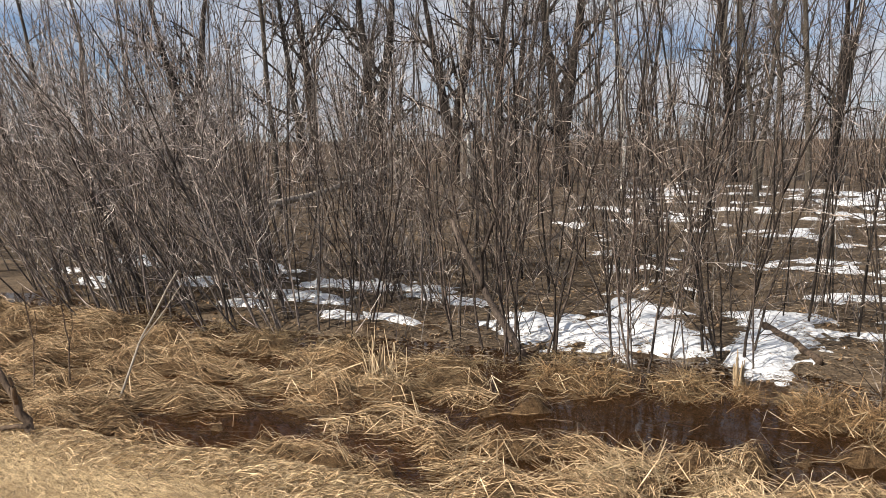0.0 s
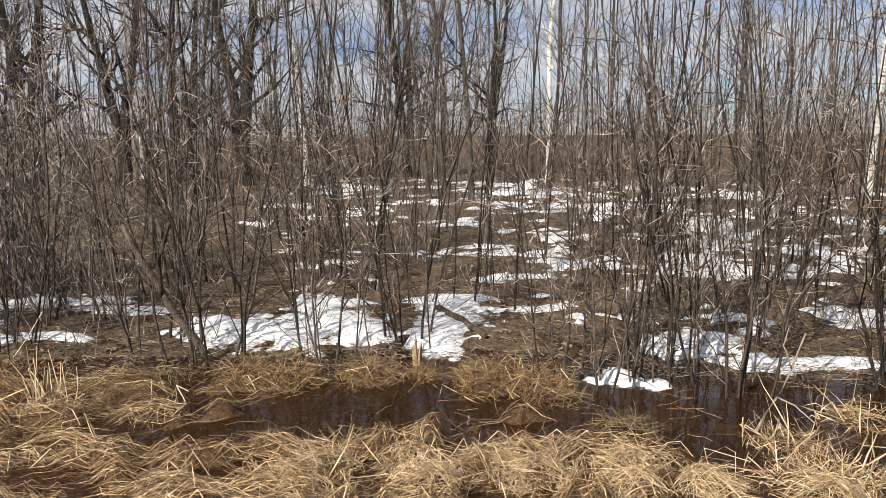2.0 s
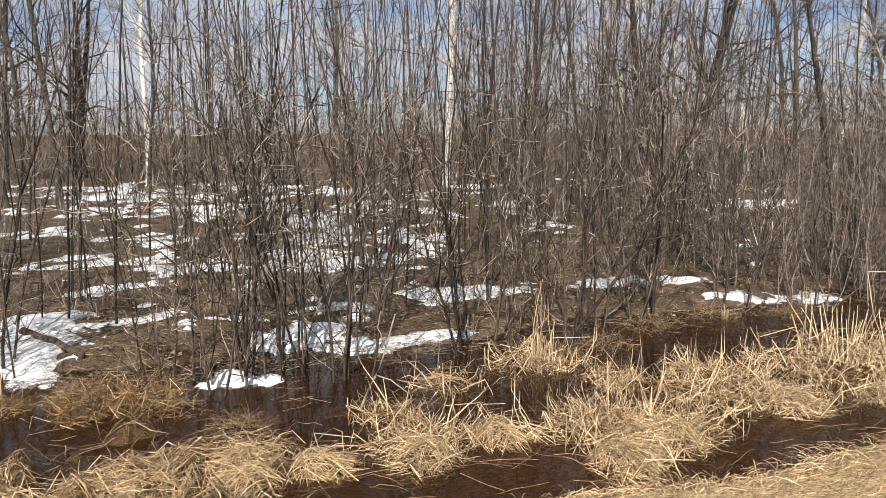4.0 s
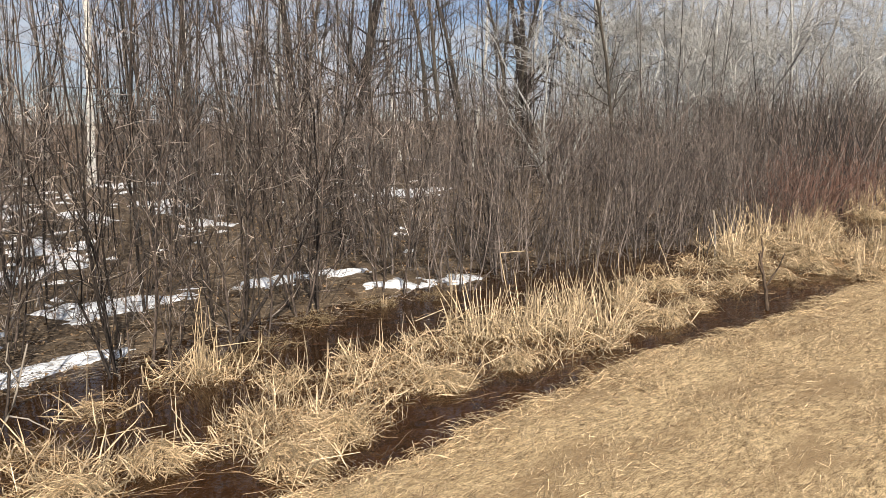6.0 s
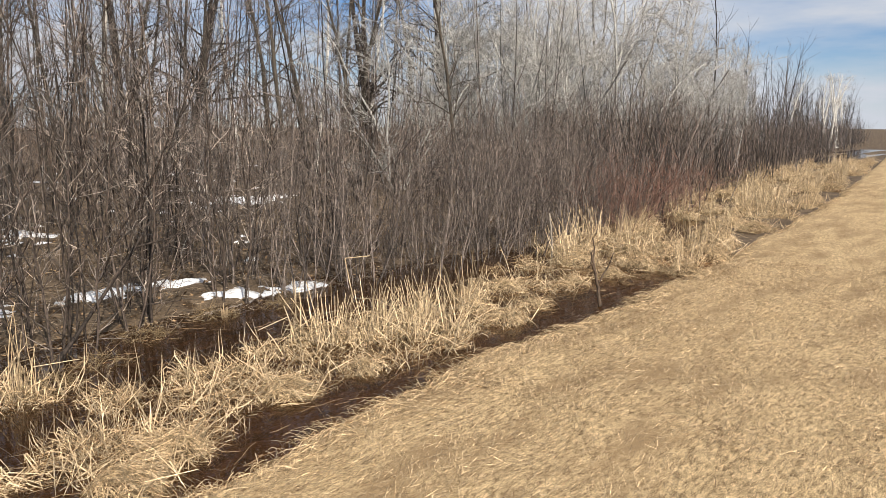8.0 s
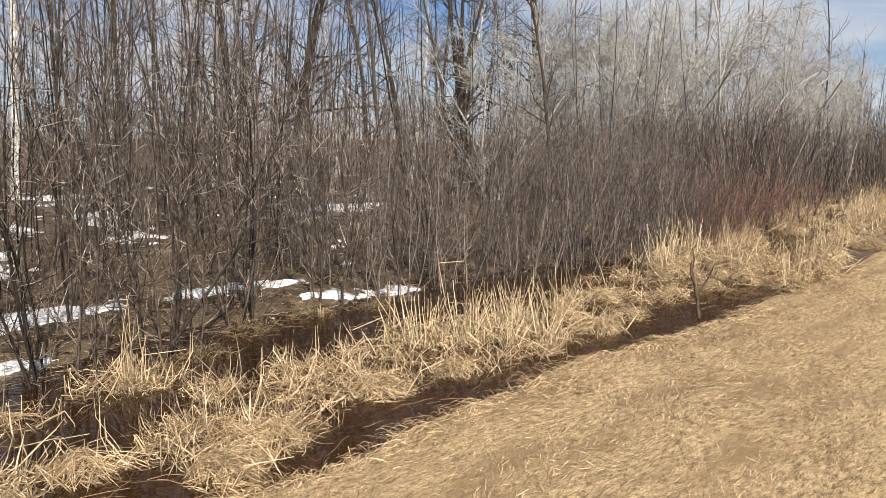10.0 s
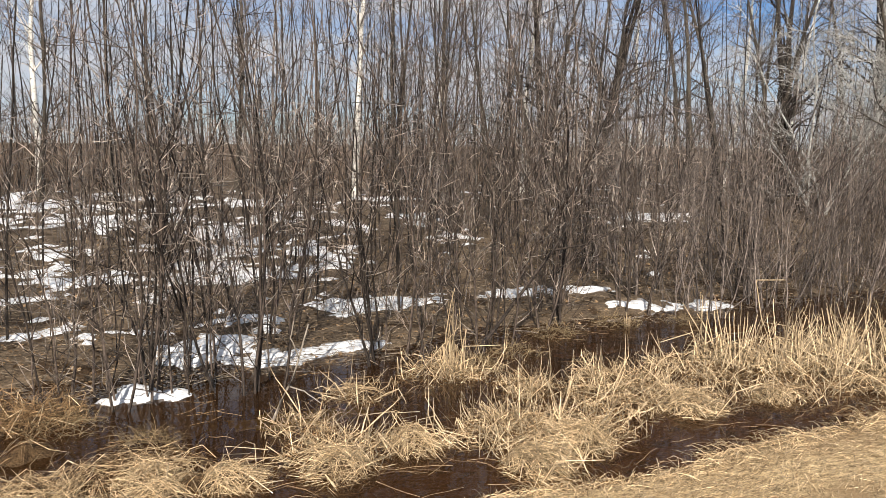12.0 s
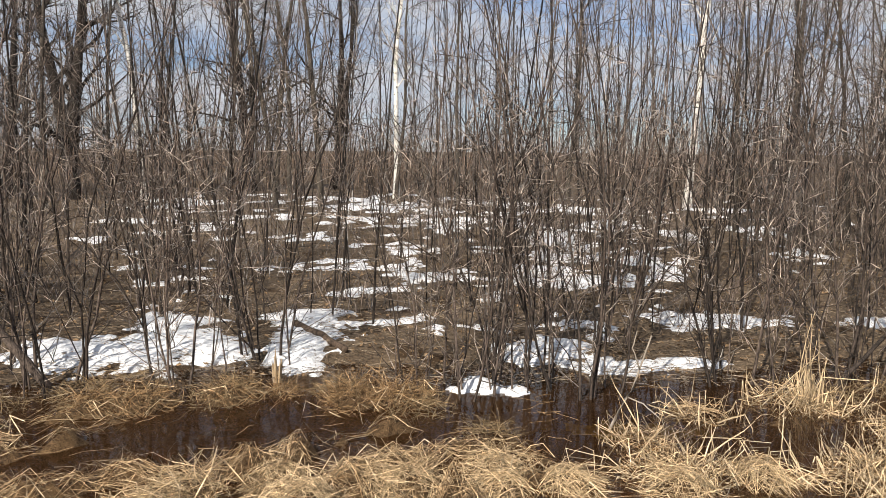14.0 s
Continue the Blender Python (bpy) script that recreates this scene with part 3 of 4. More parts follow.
LABEL_ALDER = "bare many-stemmed alder shrub with dark brown branches"
alders = kinds_of(5, [(-1.78, 5.95), (-3.9, 5.5), (-0.15, 5.35), (1.88, 5.67), (2.8, 6.1)], lambda: shrub(
    shrub_meshes(int(RNG.integers(7, 11)), (2.2, 3.7), (0, 10), 80, 400, BARK_SHRUB, TWIG_GREY, 0.0108, 0.3),
    "alder_shrub", LABEL_ALDER, "shrub", "alder shrubs along the ditch"))
for x, y in [(-3.25, 5.2), (-4.95, 4.95), (-5.3, 5.6), (-0.5, 5.45), (0.9, 6.6), (4.0, 7.0),
             (4.8, 6.75), (1.5, 9.0), (-3.6, 8.3), (3.6, 6.5),
             (-5.2, 8.2), (-7.0, 7.2), (5.4, 8.6), (-2.2, 5.3), (0.15, 5.6), (0.65, 5.45)]:
    again(alders, x, y, RNG.uniform(0.85, 1.1))

LABEL_LEAN = "dense grey-brown thicket shrub leaning over the ditch"
leaners = kinds_of(3, [(-6.3, 4.5), (-7.6, 4.4), (-8.8, 4.9)], lambda: shrub(
    shrub_meshes(int(RNG.integers(11, 15)), (2.7, 4.4), (1, 14), 120, 620, BARK_SILVER, TWIG_SILVER, 0.0125, 0.4, 0.03, (-0.28, -0.2)),
    "leaning_shrub", LABEL_LEAN, "shrub", "leaning shrubs in the thicket"))
for ob in leaners:
    ob.rotation_euler[2] = 0.0
for x, y in [(-5.4, 4.6), (-6.1, 5.2), (-6.9, 4.9), (-7.1, 4.1), (-8.1, 5.4), (-8.3, 4.1), (-9.4, 4.4), (-9.9, 5.5), (-10.6, 4.5),
             (-7.2, 6.0), (-8.5, 6.7), (-9.8, 7.0), (-11.4, 5.6), (-12.2, 4.4), (-6.2, 7.0), (-11, 7.4), (-13.5, 5.8), (-5.0, 5.9)]:
    again(leaners, x, y, RNG.uniform(0.85, 1.12), 3, RNG.normal() * 25)

LABEL_THICKET = "dense thicket bush of fine upright brown stems"
bushes = kinds_of(4, [(5.4, 7.3), (6.6, 7.2), (8.0, 7.4), (9.4, 6.9)], lambda: shrub(
    shrub_meshes(int(RNG.integers(9, 13)), (1.7, 2.7), (1, 16), 65, 300, BARK_SILVER, TWIG, 0.0105, 0.4, bends=2),
    "thicket_bush", LABEL_THICKET, "bush", "thicket bushes beside the ditch"))
for k in range(56):
    x = RNG.uniform(5.0, 22)
    y = float(wood(x)) + 0.4 + abs(RNG.normal()) * 3.2
    again(bushes, x, y, RNG.uniform(0.8, 1.15))
for k in range(18):
    x = 5.6 + 0.45 * k
    again(bushes, x + RNG.normal() * 0.15, float(wood(x)) + RNG.uniform(-0.35, 0.4), RNG.uniform(0.55, 0.95))

LABEL_SAP = "slender bare sapling with a straight grey-brown stem"


def sapling():
    n = 1 if RNG.random() < 0.6 else 2
    base = RNG.normal(size=(n, 3)) * [0.07, 0.07, 0] - [0, 0, 0.06]
    P = grow(base, RNG.normal(size=(n, 3)) * [0.05, 0.05, 0] + [0, 0, 1], RNG.uniform(5.0, 8.0, n), 10, 0.045, 0.03)
    R = taper(RNG.uniform(0.006, 0.017, n), np.full(n, 0.0032), 10)
    L, LR, _, _ = sprout(P, R, 26 * n, 0.12, 0.97, (20, 65), (0.3, 1.1), 4, 0.2, 0.08, tip=0.003)
    T, TR, _, _ = sprout(L, LR, 75 * n, 0.2, 1, (25, 70), (0.12, 0.5), 2, 0.15, 0.05, 0.8, tip=0.0026)
    root = tagged(new("sapling"), LABEL_SAP, "sapling", "saplings in the wood")
    for k in range(n):
        part("trunk", mesh_of("trunk", *tubes(P[k:k + 1], R[k:k + 1], 5), BARK_POLE, True), root)
    part("crown", mesh_of("crown", *joined(twigs_of(L, LR), twigs_of(T, TR)), TWIG), root, "fine bare branches", "stuff")
    return root


saplings = kinds_of(8, [(-1.66, 8.5), (0.3, 9.4), (2.4, 7.5), (-2.8, 7.6), (-4.6, 8.8), (4.4, 9.4), (1.2, 11.0), (-0.9, 11.5)], sapling)
for k in range(260):
    a, d = RNG.uniform(-62, 62) if k % 4 else RNG.uniform(15, 38), 7.2 + 17 * RNG.uniform(0, 1) ** 0.8
    x, y = d * math.sin(radians(a)), d * math.cos(radians(a))
    if y > wood(x) + 1.2:
        again(saplings, x, y, RNG.uniform(0.75, 1.15), 1.5)


def tree(name, label, bark, twig, tall, girth, limbs, shoots, twigs, low=0.2, forks=1, angle=(25, 60), reach=(1.5, 3.6), rise=0.05,
         splay=0.055, crook=0.035, stout=0.45):
    """A bare tree: one or more trunks, a skin for each limb with its branches, and a crown of twigs."""
    base = RNG.normal(size=(forks, 3)) * [0.12 * (forks > 1), 0.12 * (forks > 1), 0] - [0, 0, 0.15]
    P = grow(base, RNG.normal(size=(forks, 3)) * (splay if forks > 1 else 0.02) * [1, 1, 0] + [0, 0, 1], np.full(forks, tall) * RNG.uniform(0.8, 1, forks), 14, crook, 0.02)
    R = taper(np.full(forks, girth) * RNG.uniform(0.75, 1, forks), np.full(forks, 0.02), 14)
    R[:, 0] *= 1.35
    L, LR, _, _ = sprout(P, R, limbs, low, 0.95, angle, reach, 9, 0.13 + (0.05 - rise), rise, stout, 0.006)
    B, BR, who, ring = sprout(L, LR, shoots, 0.12, 0.98, (22, 60), (0.5, 1.7), 4, 0.2, 0.04, 0.6, 0.0055, True)
    T, TR, _, _ = sprout(B, BR, twigs, 0.1, 1, (22, 60), (0.2, 0.7), 2, 0.14, 0.04, 0.8, 0.0055)
    T2, TR2, _, _ = sprout(L, LR, twigs // 3, 0.3, 1, (22, 60), (0.2, 0.8), 2, 0.14, 0.04, 0.4, 0.0055)
    root = tagged(new(name), label, "tree", "")
    for k in range(forks):
        part("trunk", mesh_of("trunk", *tubes(P[k:k + 1], R[k:k + 1], 10), bark, True), root)
    for k in range(limbs):
        own = who == k
        part("limb", mesh_of("limb", *branched(L[k], LR[k], 5, B[own], BR[own], ring[own]), bark, True), root)
    part("crown", mesh_of("crown", *joined(twigs_of(T, TR), twigs_of(T2, TR2)), twig), root, "fine bare twigs", "stuff")
    return root


LABEL_OLD = "tall bare deciduous tree with rough dark bark"
old_trees = []
for x, y, g, f in [(-12.7, 23.0, 0.25, 2), (-15.0, 22.6, 0.22, 2), (18.6, 18.4, 0.15, 2)]:
    t = tree("old_tree", LABEL_OLD, BARK_DARK, TWIG, 10.5, g, 26, 190, 700, 0.14, f, (30, 75), (1.6, 4.0), 0.03, 0.07, 0.05, 0.5)
    tagged(t, group="old trees in the wood")
    old_trees.append(stand(t, x, y))
for x, y in [(-16.6, 22.0), (-19.6, 21.4), (-22.2, 20.8), (-25, 17), (20.4, 16.8), (11.2, 20.6), (-8.2, 27), (15, 24), (-5.8, 29)]:
    again(old_trees[:2] if x < -15 else old_trees[2:], x, y, RNG.uniform(0.85, 1.1), 2)

for k in range(60):
    x, y = RNG.uniform(-6.5, 4.0), 7.0 + 6 * RNG.uniform() ** 1.3
    if y > wood(x) + 1.0:
        again(saplings, x, y, RNG.uniform(0.55, 0.95), 2.0)

LABEL_POP = "tall slender poplar with greenish grey bark"
poplars = []
for x, y in [(13.9, 22.4), (16.0, 20.6), (-6.7, 24.2)]:
    t = tree("poplar", LABEL_POP, BARK_GREEN, TWIG, 12, 0.085, 20, 140, 460, 0.14, 1, (25, 65), (0.9, 2.5), crook=0.045)
    tagged(t, group="poplars in the wood")
    poplars.append(stand(t, x, y))
for k in range(26):
    a, d = RNG.uniform(-66, 50), RNG.uniform(16, 34)
    again(poplars, d * math.sin(radians(a)), d * math.cos(radians(a)), RNG.uniform(0.6, 1.05), 2)
for k in range(16):
    a, d = RNG.uniform(12, 52), RNG.uniform(15, 30)
    again(poplars, d * math.sin(radians(a)), d * math.cos(radians(a)), RNG.uniform(0.5, 0.95), 2)

LABEL_BIRCH = "slim white-barked birch with dark marks"
birches = []
for x, y in [(-10.3, 22.6), (5.64, 22.0)]:
    t = tree("birch", LABEL_BIRCH, BARK_BIRCH, TWIG, 13, 0.115, 12, 70, 200, 0.35, 1, (20, 45), (1, 2.2))
    tagged(t, group="birches in the wood")
    birches.append(stand(t, x, y))
for x, y, s in [(-2.95, 25.0, 0.9), (11.6, 22.8, 0.9), (-18, 25, 0.8), (9.4, 26, 0.7), (15.2, 17.5, 0.6), (20, 20, 0.7), (17.2, 24, 0.8),
                (64, 19, 0.5), (70, 18, 0.55), (73, 21, 0.55), (78, 20, 0.6), (82, 23, 0.6), (86, 22.5, 0.62), (92, 26, 0.65), (60, 20, 0.5)]:
    if x > 50:
        y = float(wood(x)) + RNG.uniform(0.3, 3.5)
    ob = again(birches, x, y, s, 2)
    ob.scale = (s * (1.5 if x > 50 else 1),) * 2 + (s,)

LABEL_WILLOW = "tall pale grey willow with many arching branches"
willows = []
for x, y in [(19.2, 11.2), (22.5, 11.6)]:
    t = tree("willow", LABEL_WILLOW, TWIG_PALE, TWIG_PALE, 6.6, 0.036, 44, 460, 2400, 0.08, 6, (20, 68), (1.2, 3.0), -0.02, 0.22, 0.1)
    tagged(t, group="pale willows beside the path")
    willows.append(stand(t, x, y))
for x, y, s in [(17.5, 13.0, 0.9), (25, 12.4, 1.0), (27.5, 12, 0.95), (30, 13, 1.0), (33, 13.5, 0.95), (20.5, 14.5, 1.05), (37, 13.8, 0.85), (24, 15, 1.1),
                (41, 14.5, 0.78), (16.2, 12.2, 0.75), (18.2, 10.9, 0.8), (21, 12.6, 0.95), (14.6, 13.5, 0.8)]:
    again(willows, x, y, s, 4)

LABEL_RED = "low bush of fine reddish twigs"
reds = kinds_of(1, [(11.9, 6.0)], lambda: shrub(shrub_meshes(14, (0.8, 1.3), (2, 25), 90, 400, TWIG_RED, TWIG_RED, 0.006, 0.4),
                                              "red_bush", LABEL_RED, "bush", "red-twigged bushes"))
for x, y in [(12.8, 6.2), (13.8, 6.4), (15.6, 6.6)]:
    again(reds, x, y, RNG.uniform(0.8, 1.1))


# low brush over the woodland floor
n = 1500
a, d = np.radians(RNG.uniform(-64, 58, n)), 6.6 + 17 * RNG.uniform(0, 1, n) ** 0.9
x, y = d * np.sin(a), d * np.cos(a)
ok = (y > wood(x) + 0.3) & (waves(x, y, 83, 3, 3.0) + RNG.normal(size=n) * 0.4 > -0.2)
base = np.repeat(np.stack([x, y], -1)[ok], 7, 0)
base = base + RNG.normal(size=base.shape) * 0.1
n = len(base)
P = grow(np.column_stack([base, land(base[:, 0], base[:, 1]) - 0.02]), RNG.normal(size=(n, 3)) * [0.4, 0.4, 0] + [0, 0, 1], RNG.uniform(0.12, 0.75, n), 4, 0.16, 0.03)
T, TR, _, _ = sprout(P, taper(np.full(n, 0.004), np.full(n, 0.002), 4), n * 2, 0.2, 1, (25, 65), (0.08, 0.3), 2, 0.15, 0.04, 0.7, 0.0026)
tagged(new("low_brush", mesh_of("low_brush", *joined(twigs_of(P, taper(RNG.uniform(0.003, 0.006, n), np.full(n, 0.002), 4)), twigs_of(T, TR)), TWIG)),
       "knee-high brown twigs growing over the woodland floor", "brush", kind="stuff")


# far brush and far woods, past counting
def brush(name, label, places, tall, stems, material, fine):
    n = len(places)
    base = np.repeat(places, stems, 0) + RNG.normal(size=(n * stems, 2)) * 0.45
    start = np.column_stack([base, land(base[:, 0], base[:, 1]) - 0.05])
    way = RNG.normal(size=(n * stems, 3)) * [0.16, 0.16, 0] + [0, 0, 1]
    P = grow(start, way, RNG.uniform(*tall, n * stems), 5, 0.09, 0.04)
    R = taper(RNG.uniform(0.008, 0.018, n * stems), np.full(n * stems, 0.006), 5)
    T, TR, _, _ = sprout(P, R, n * stems * fine, 0.2, 1, (20, 55), (0.3, 1.0), 2, 0.16, 0.05, 0.6, 0.006)
    ob = new(name, mesh_of(name, *joined(twigs_of(P, R), twigs_of(T, TR)), material))
    return tagged(ob, label, "brush", kind="stuff")


spots = []
while len(spots) < 430:
    a, d = RNG.uniform(-72, 68), RNG.uniform(19, 46)
    x, y = d * math.sin(radians(a)), d * math.cos(radians(a))
    if y > wood(x) + 2.0 and (d > 24 or abs(a) > 48 or RNG.random() < 0.35):
        spots.append((x, y))
brush("far_brush", "dense brown brush of bare stems deep in the wood", np.array(spots), (1.6, 2.9), 8, BRUSH_MAT, 3)
spots = []
while len(spots) < 330:
    x = 15 + 95 * RNG.uniform() ** 1.7
    y = float(wood(x)) + 7 * RNG.uniform() ** 1.6 - 0.1
    spots.append((x, y))
brush("path_brush", "dense brown brush lining the path far off", np.array(spots), (1.5, 3.0), 9, TWIG, 3)

spots = []
while len(spots) < 520:
    a, d = RNG.uniform(-80, 72), RNG.uniform(48, 85)
    x, y = d * math.sin(radians(a)), d * math.cos(radians(a))
    if y > wood(x) + 3:
        spots.append((x, y))
brush("far_thicket", "brown line of brush closing the wood", np.array(spots), (2.4, 7.0), 7, BRUSH_MAT, 3)

n = 300
a, d = np.radians(RNG.uniform(-78, 70, n)), RNG.uniform(26, 75, n)
base = np.stack([d * np.sin(a), d * np.cos(a)], -1)
row_x = RNG.uniform(44, 150, 260)
base = np.concatenate([base, np.stack([row_x, wood(row_x) + RNG.uniform(2, 16, 260)], -1)])
base = base[base[:, 1] > wood(base[:, 0]) + 2]
n = len(base)
start = np.column_stack([base, np.full(n, 0.0)])
P = grow(start, RNG.normal(size=(n, 3)) * [0.05, 0.05, 0] + [0, 0, 1], np.where(base[:, 0] > 44, RNG.uniform(4.5, 7.5, n), RNG.uniform(7, 13, n)), 7, 0.04, 0.02)
R = taper(RNG.uniform(0.025, 0.07, n) * np.where(base[:, 0] > 46, 0.6, 1.0), np.full(n, 0.015), 7)
L, LR, _, _ = sprout(P, R, n * 12, 0.2, 0.97, (20, 55), (0.8, 2.6), 4, 0.12, 0.06, 0.4, 0.007)
T, TR, _, _ = sprout(L, LR, n * 18, 0.2, 1, (20, 55), (0.4, 1.2), 2, 0.12, 0.05, 0.6, 0.005)
tagged(new("far_woods", mesh_of("far_woods", *joined(twigs_of(P, R), twigs_of(L, LR), twigs_of(T, TR)), WOODS_MAT)),
       "grey bare woods far behind the clearing", "woods", kind="stuff")

# ---- grass ----


def tussock_mesh(count, long, lift, comb, material, wide=0.006, radius=0.2, high=0.16):
    """Blades that root on a mound and droop over it. comb: the way in which they are laid."""
    ang = RNG.uniform(0, 6.28, count)
    r = radius * np.sqrt(RNG.uniform(0, 1, count))
    start = np.stack([r * np.cos(ang), r * np.sin(ang), high * (1 - smooth(0.1, 1.0, r / radius / 1.15)) - 0.03], -1)
    out = np.stack([np.cos(ang), np.sin(ang), np.zeros(count)], -1) * RNG.uniform(0.0, 0.6, (count, 1))
    lock = 0.5 * waves(start[:, 0] / radius, start[:, 1] / radius, int(RNG.integers(999)), 2, 0.9)
    turn = np.stack([np.cos(lock * 2.4), np.sin(lock * 2.4)], -1)
    laid = np.stack([comb[0] * turn[:, 0] - comb[1] * turn[:, 1], comb[0] * turn[:, 1] + comb[1] * turn[:, 0], np.zeros(count)], -1)
    way = out + laid + [0, 0, lift] + RNG.normal(size=(count, 3)) * 0.34
    P = grow(start, way, RNG.uniform(*long, count), 4, 0.2, -0.45)
    rr = np.hypot(P[..., 0], P[..., 1]) / radius / 1.15
    rim = RNG.uniform(0.9, 1.25, (count, 1))
    P[..., :2] *= np.minimum(1, rim / np.maximum(rr, 1e-6))[..., None]
    bed = high * (1 - smooth(0.1, 1.0, np.minimum(rr, rim))) - 0.04
    P[..., 2] = np.maximum(P[..., 2], np.maximum(bed, -0.02) + RNG.uniform(0.006, 0.06, (count, 1)))
    return mesh_of("foliage", *strips(P, RNG.uniform(0.6, 1.4, count) * wide), material)


def mound_mesh(radius, high):
    X, Y, Q = lattice(np.linspace(-1, 1, 13), np.linspace(-1, 1, 13))
    r = np.hypot(X, Y)
    z = high * (1 - smooth(0.1, 1.0, r)) - 0.06 + 0.025 * waves(X, Y, int(RNG.integers(999)), 3, 0.8)
    return mesh_of("mound", np.stack([X * radius, Y * radius, z], -1).reshape(-1, 3), Q, THATCH, True)


def broken_stalks(count, radius, long=(0.15, 0.5)):
    """Stiff dead stalks that stick out of a clump at all angles, kinked where they broke."""
    ang, r = RNG.uniform(0, 6.28, count), radius * np.sqrt(RNG.uniform(0, 1, count))
    start = np.stack([r * np.cos(ang), r * np.sin(ang), np.full(count, 0.0)], -1)
    L = RNG.uniform(*long, count)
    P = grow(start, RNG.normal(size=(count, 3)) * [0.6, 0.6, 0.2] + [0, 0, 0.9], L, 5, 0.03, 0.0)
    kink = unit(RNG.normal(size=(count, 3)) * [1, 1, 0.4] - [0, 0, 0.5]) * (L / 4)[:, None]
    for j in (3, 4):
        P[:, j] = P[:, j - 1] + kink
    P[..., 2] = np.maximum(P[..., 2], 0.0)
    return mesh_of("stalk", *tubes(P, taper(np.full(count, 0.0035), np.full(count, 0.0022), 5)), REED)


def cattail_mesh(count, long, radius, wide=0.0064):
    """Stiff flat dead cattail leaves that stand and lean at all angles, many of them folded over."""
    ang, r = RNG.uniform(0, 6.28, count), radius * np.sqrt(RNG.uniform(0, 1, count))
    start = np.stack([r * np.cos(ang), r * np.sin(ang), np.full(count, 0.0)], -1)
    out = np.stack([np.cos(ang), np.sin(ang), np.zeros(count)], -1) * RNG.uniform(0.0, 1.3, (count, 1))
    L = RNG.uniform(*long, count)
    P = grow(start, out + RNG.normal(size=(count, 3)) * [0.5, 0.5, 0.1] + [0, 0, 0.6], L, 6, 0.05, -0.06)
    fold = RNG.random(count) < 0.8
    at = RNG.integers(2, 5, count)
    kink = unit(out + RNG.normal(size=(count, 3)) * [0.6, 0.6, 0.2] - [0, 0, 1.0]) * (L / 5)[:, None]
    for j in range(2, 6):
        own = fold & (at <= j)
        P[own, j] = P[own, j - 1] + kink[own]
    rr = np.hypot(P[..., 0], P[..., 1]) / radius
    P[..., :2] *= np.minimum(1, RNG.uniform(1.0, 1.7, (count, 1)) / np.maximum(rr, 1e-6))[..., None]
    P[..., 2] = np.maximum(P[..., 2], -0.03)
    return mesh_of("leaf", *strips(P, RNG.uniform(0.5, 1.3, count) * wide), REED)


def cattail_clump(count, long, radius, fine=130):
    root = tagged(new("cattail_clump"), "collapsed clump of folded dry cattail leaves in the water", "reeds", "cattail clumps along the ditch")
    part("mound", mound_mesh(radius * 1.0, 0.09), root)
    part("leaf", cattail_mesh(count, long, radius), root, "folded straw-coloured leaves", "stuff")
    part("foliage", tussock_mesh(fine, (0.15, 0.35), 0.5, (RNG.normal() * 0.6, RNG.normal() * 0.5 - 0.4), STRAW_MID, 0.0027, radius * 0.95, 0.09), root, "", "stuff")
    return root


def tussock(label, count, long, lift, comb, material, wide=0.006, radius=0.22, high=0.16, stalks=16):
    root = tagged(new("grass_tussock"), label, "grass", "tussocks along the ditch")
    part("mound", mound_mesh(radius * 1.15, high), root)
    part("foliage", tussock_mesh(count, long, lift, comb, material, wide, radius, high), root, "", "stuff")
    if stalks:
        part("broken_stalk", broken_stalks(stalks, radius), root, "snapped pale stalks", "stuff")
    return root


LABEL_TUS = "drooping tussock of dry golden grass standing in the water"
LABEL_MAT = "flattened mat of dry brown sedge lying on the water"
LABEL_GREY = "grey-green wispy tuft of old sedge"
tussocks = kinds_of(4, [(0.02, 3.75), (1.93, 3.5), (2.35, 3.65), (3.4, 4.0)], lambda: tussock(
    LABEL_TUS, 620, (0.12, 0.36), 0.45, (RNG.normal() * 0.6, RNG.normal() * 0.4 - 0.7), STRAW, wide=0.0026, high=0.15, radius=0.2, stalks=14))
mats = kinds_of(4, [(-2.2, 3.15), (-3.2, 3.5), (-3.0, 4.1), (-1.6, 3.45)], lambda: tussock(
    LABEL_MAT, 560, (0.14, 0.40), 0.4, (-0.9, -0.55), STRAW_MID, wide=0.0027, radius=0.28, high=0.11, stalks=9))
greys = kinds_of(3, [(-2.4, 4.9), (-0.5, 4.95), (2.4, 5.4)], lambda: tussock(
    LABEL_GREY, 260, (0.08, 0.24), 1.2, (0, 0), STRAW_GREY, wide=0.003, radius=0.24, high=0.1, stalks=0))
bank_tufts = kinds_of(2, [(-1.0, 5.15), (-0.7, 5.1)], lambda: tussock(
    "brown ragged tuft of old sedge at the foot of the shrubs", 330, (0.12, 0.34), 1.1, (0, -0.2), STRAW_OLD, wide=0.0035, high=0.14, radius=0.2, stalks=7))
cattails = kinds_of(5, [(1.08, 4.1), (2.2, 4.15), (3.25, 4.45), (4.7, 4.5), (5.6, 4.75)], lambda: cattail_clump(
    int(RNG.integers(80, 110)), (0.18, 0.52), RNG.uniform(0.16, 0.23), 190))
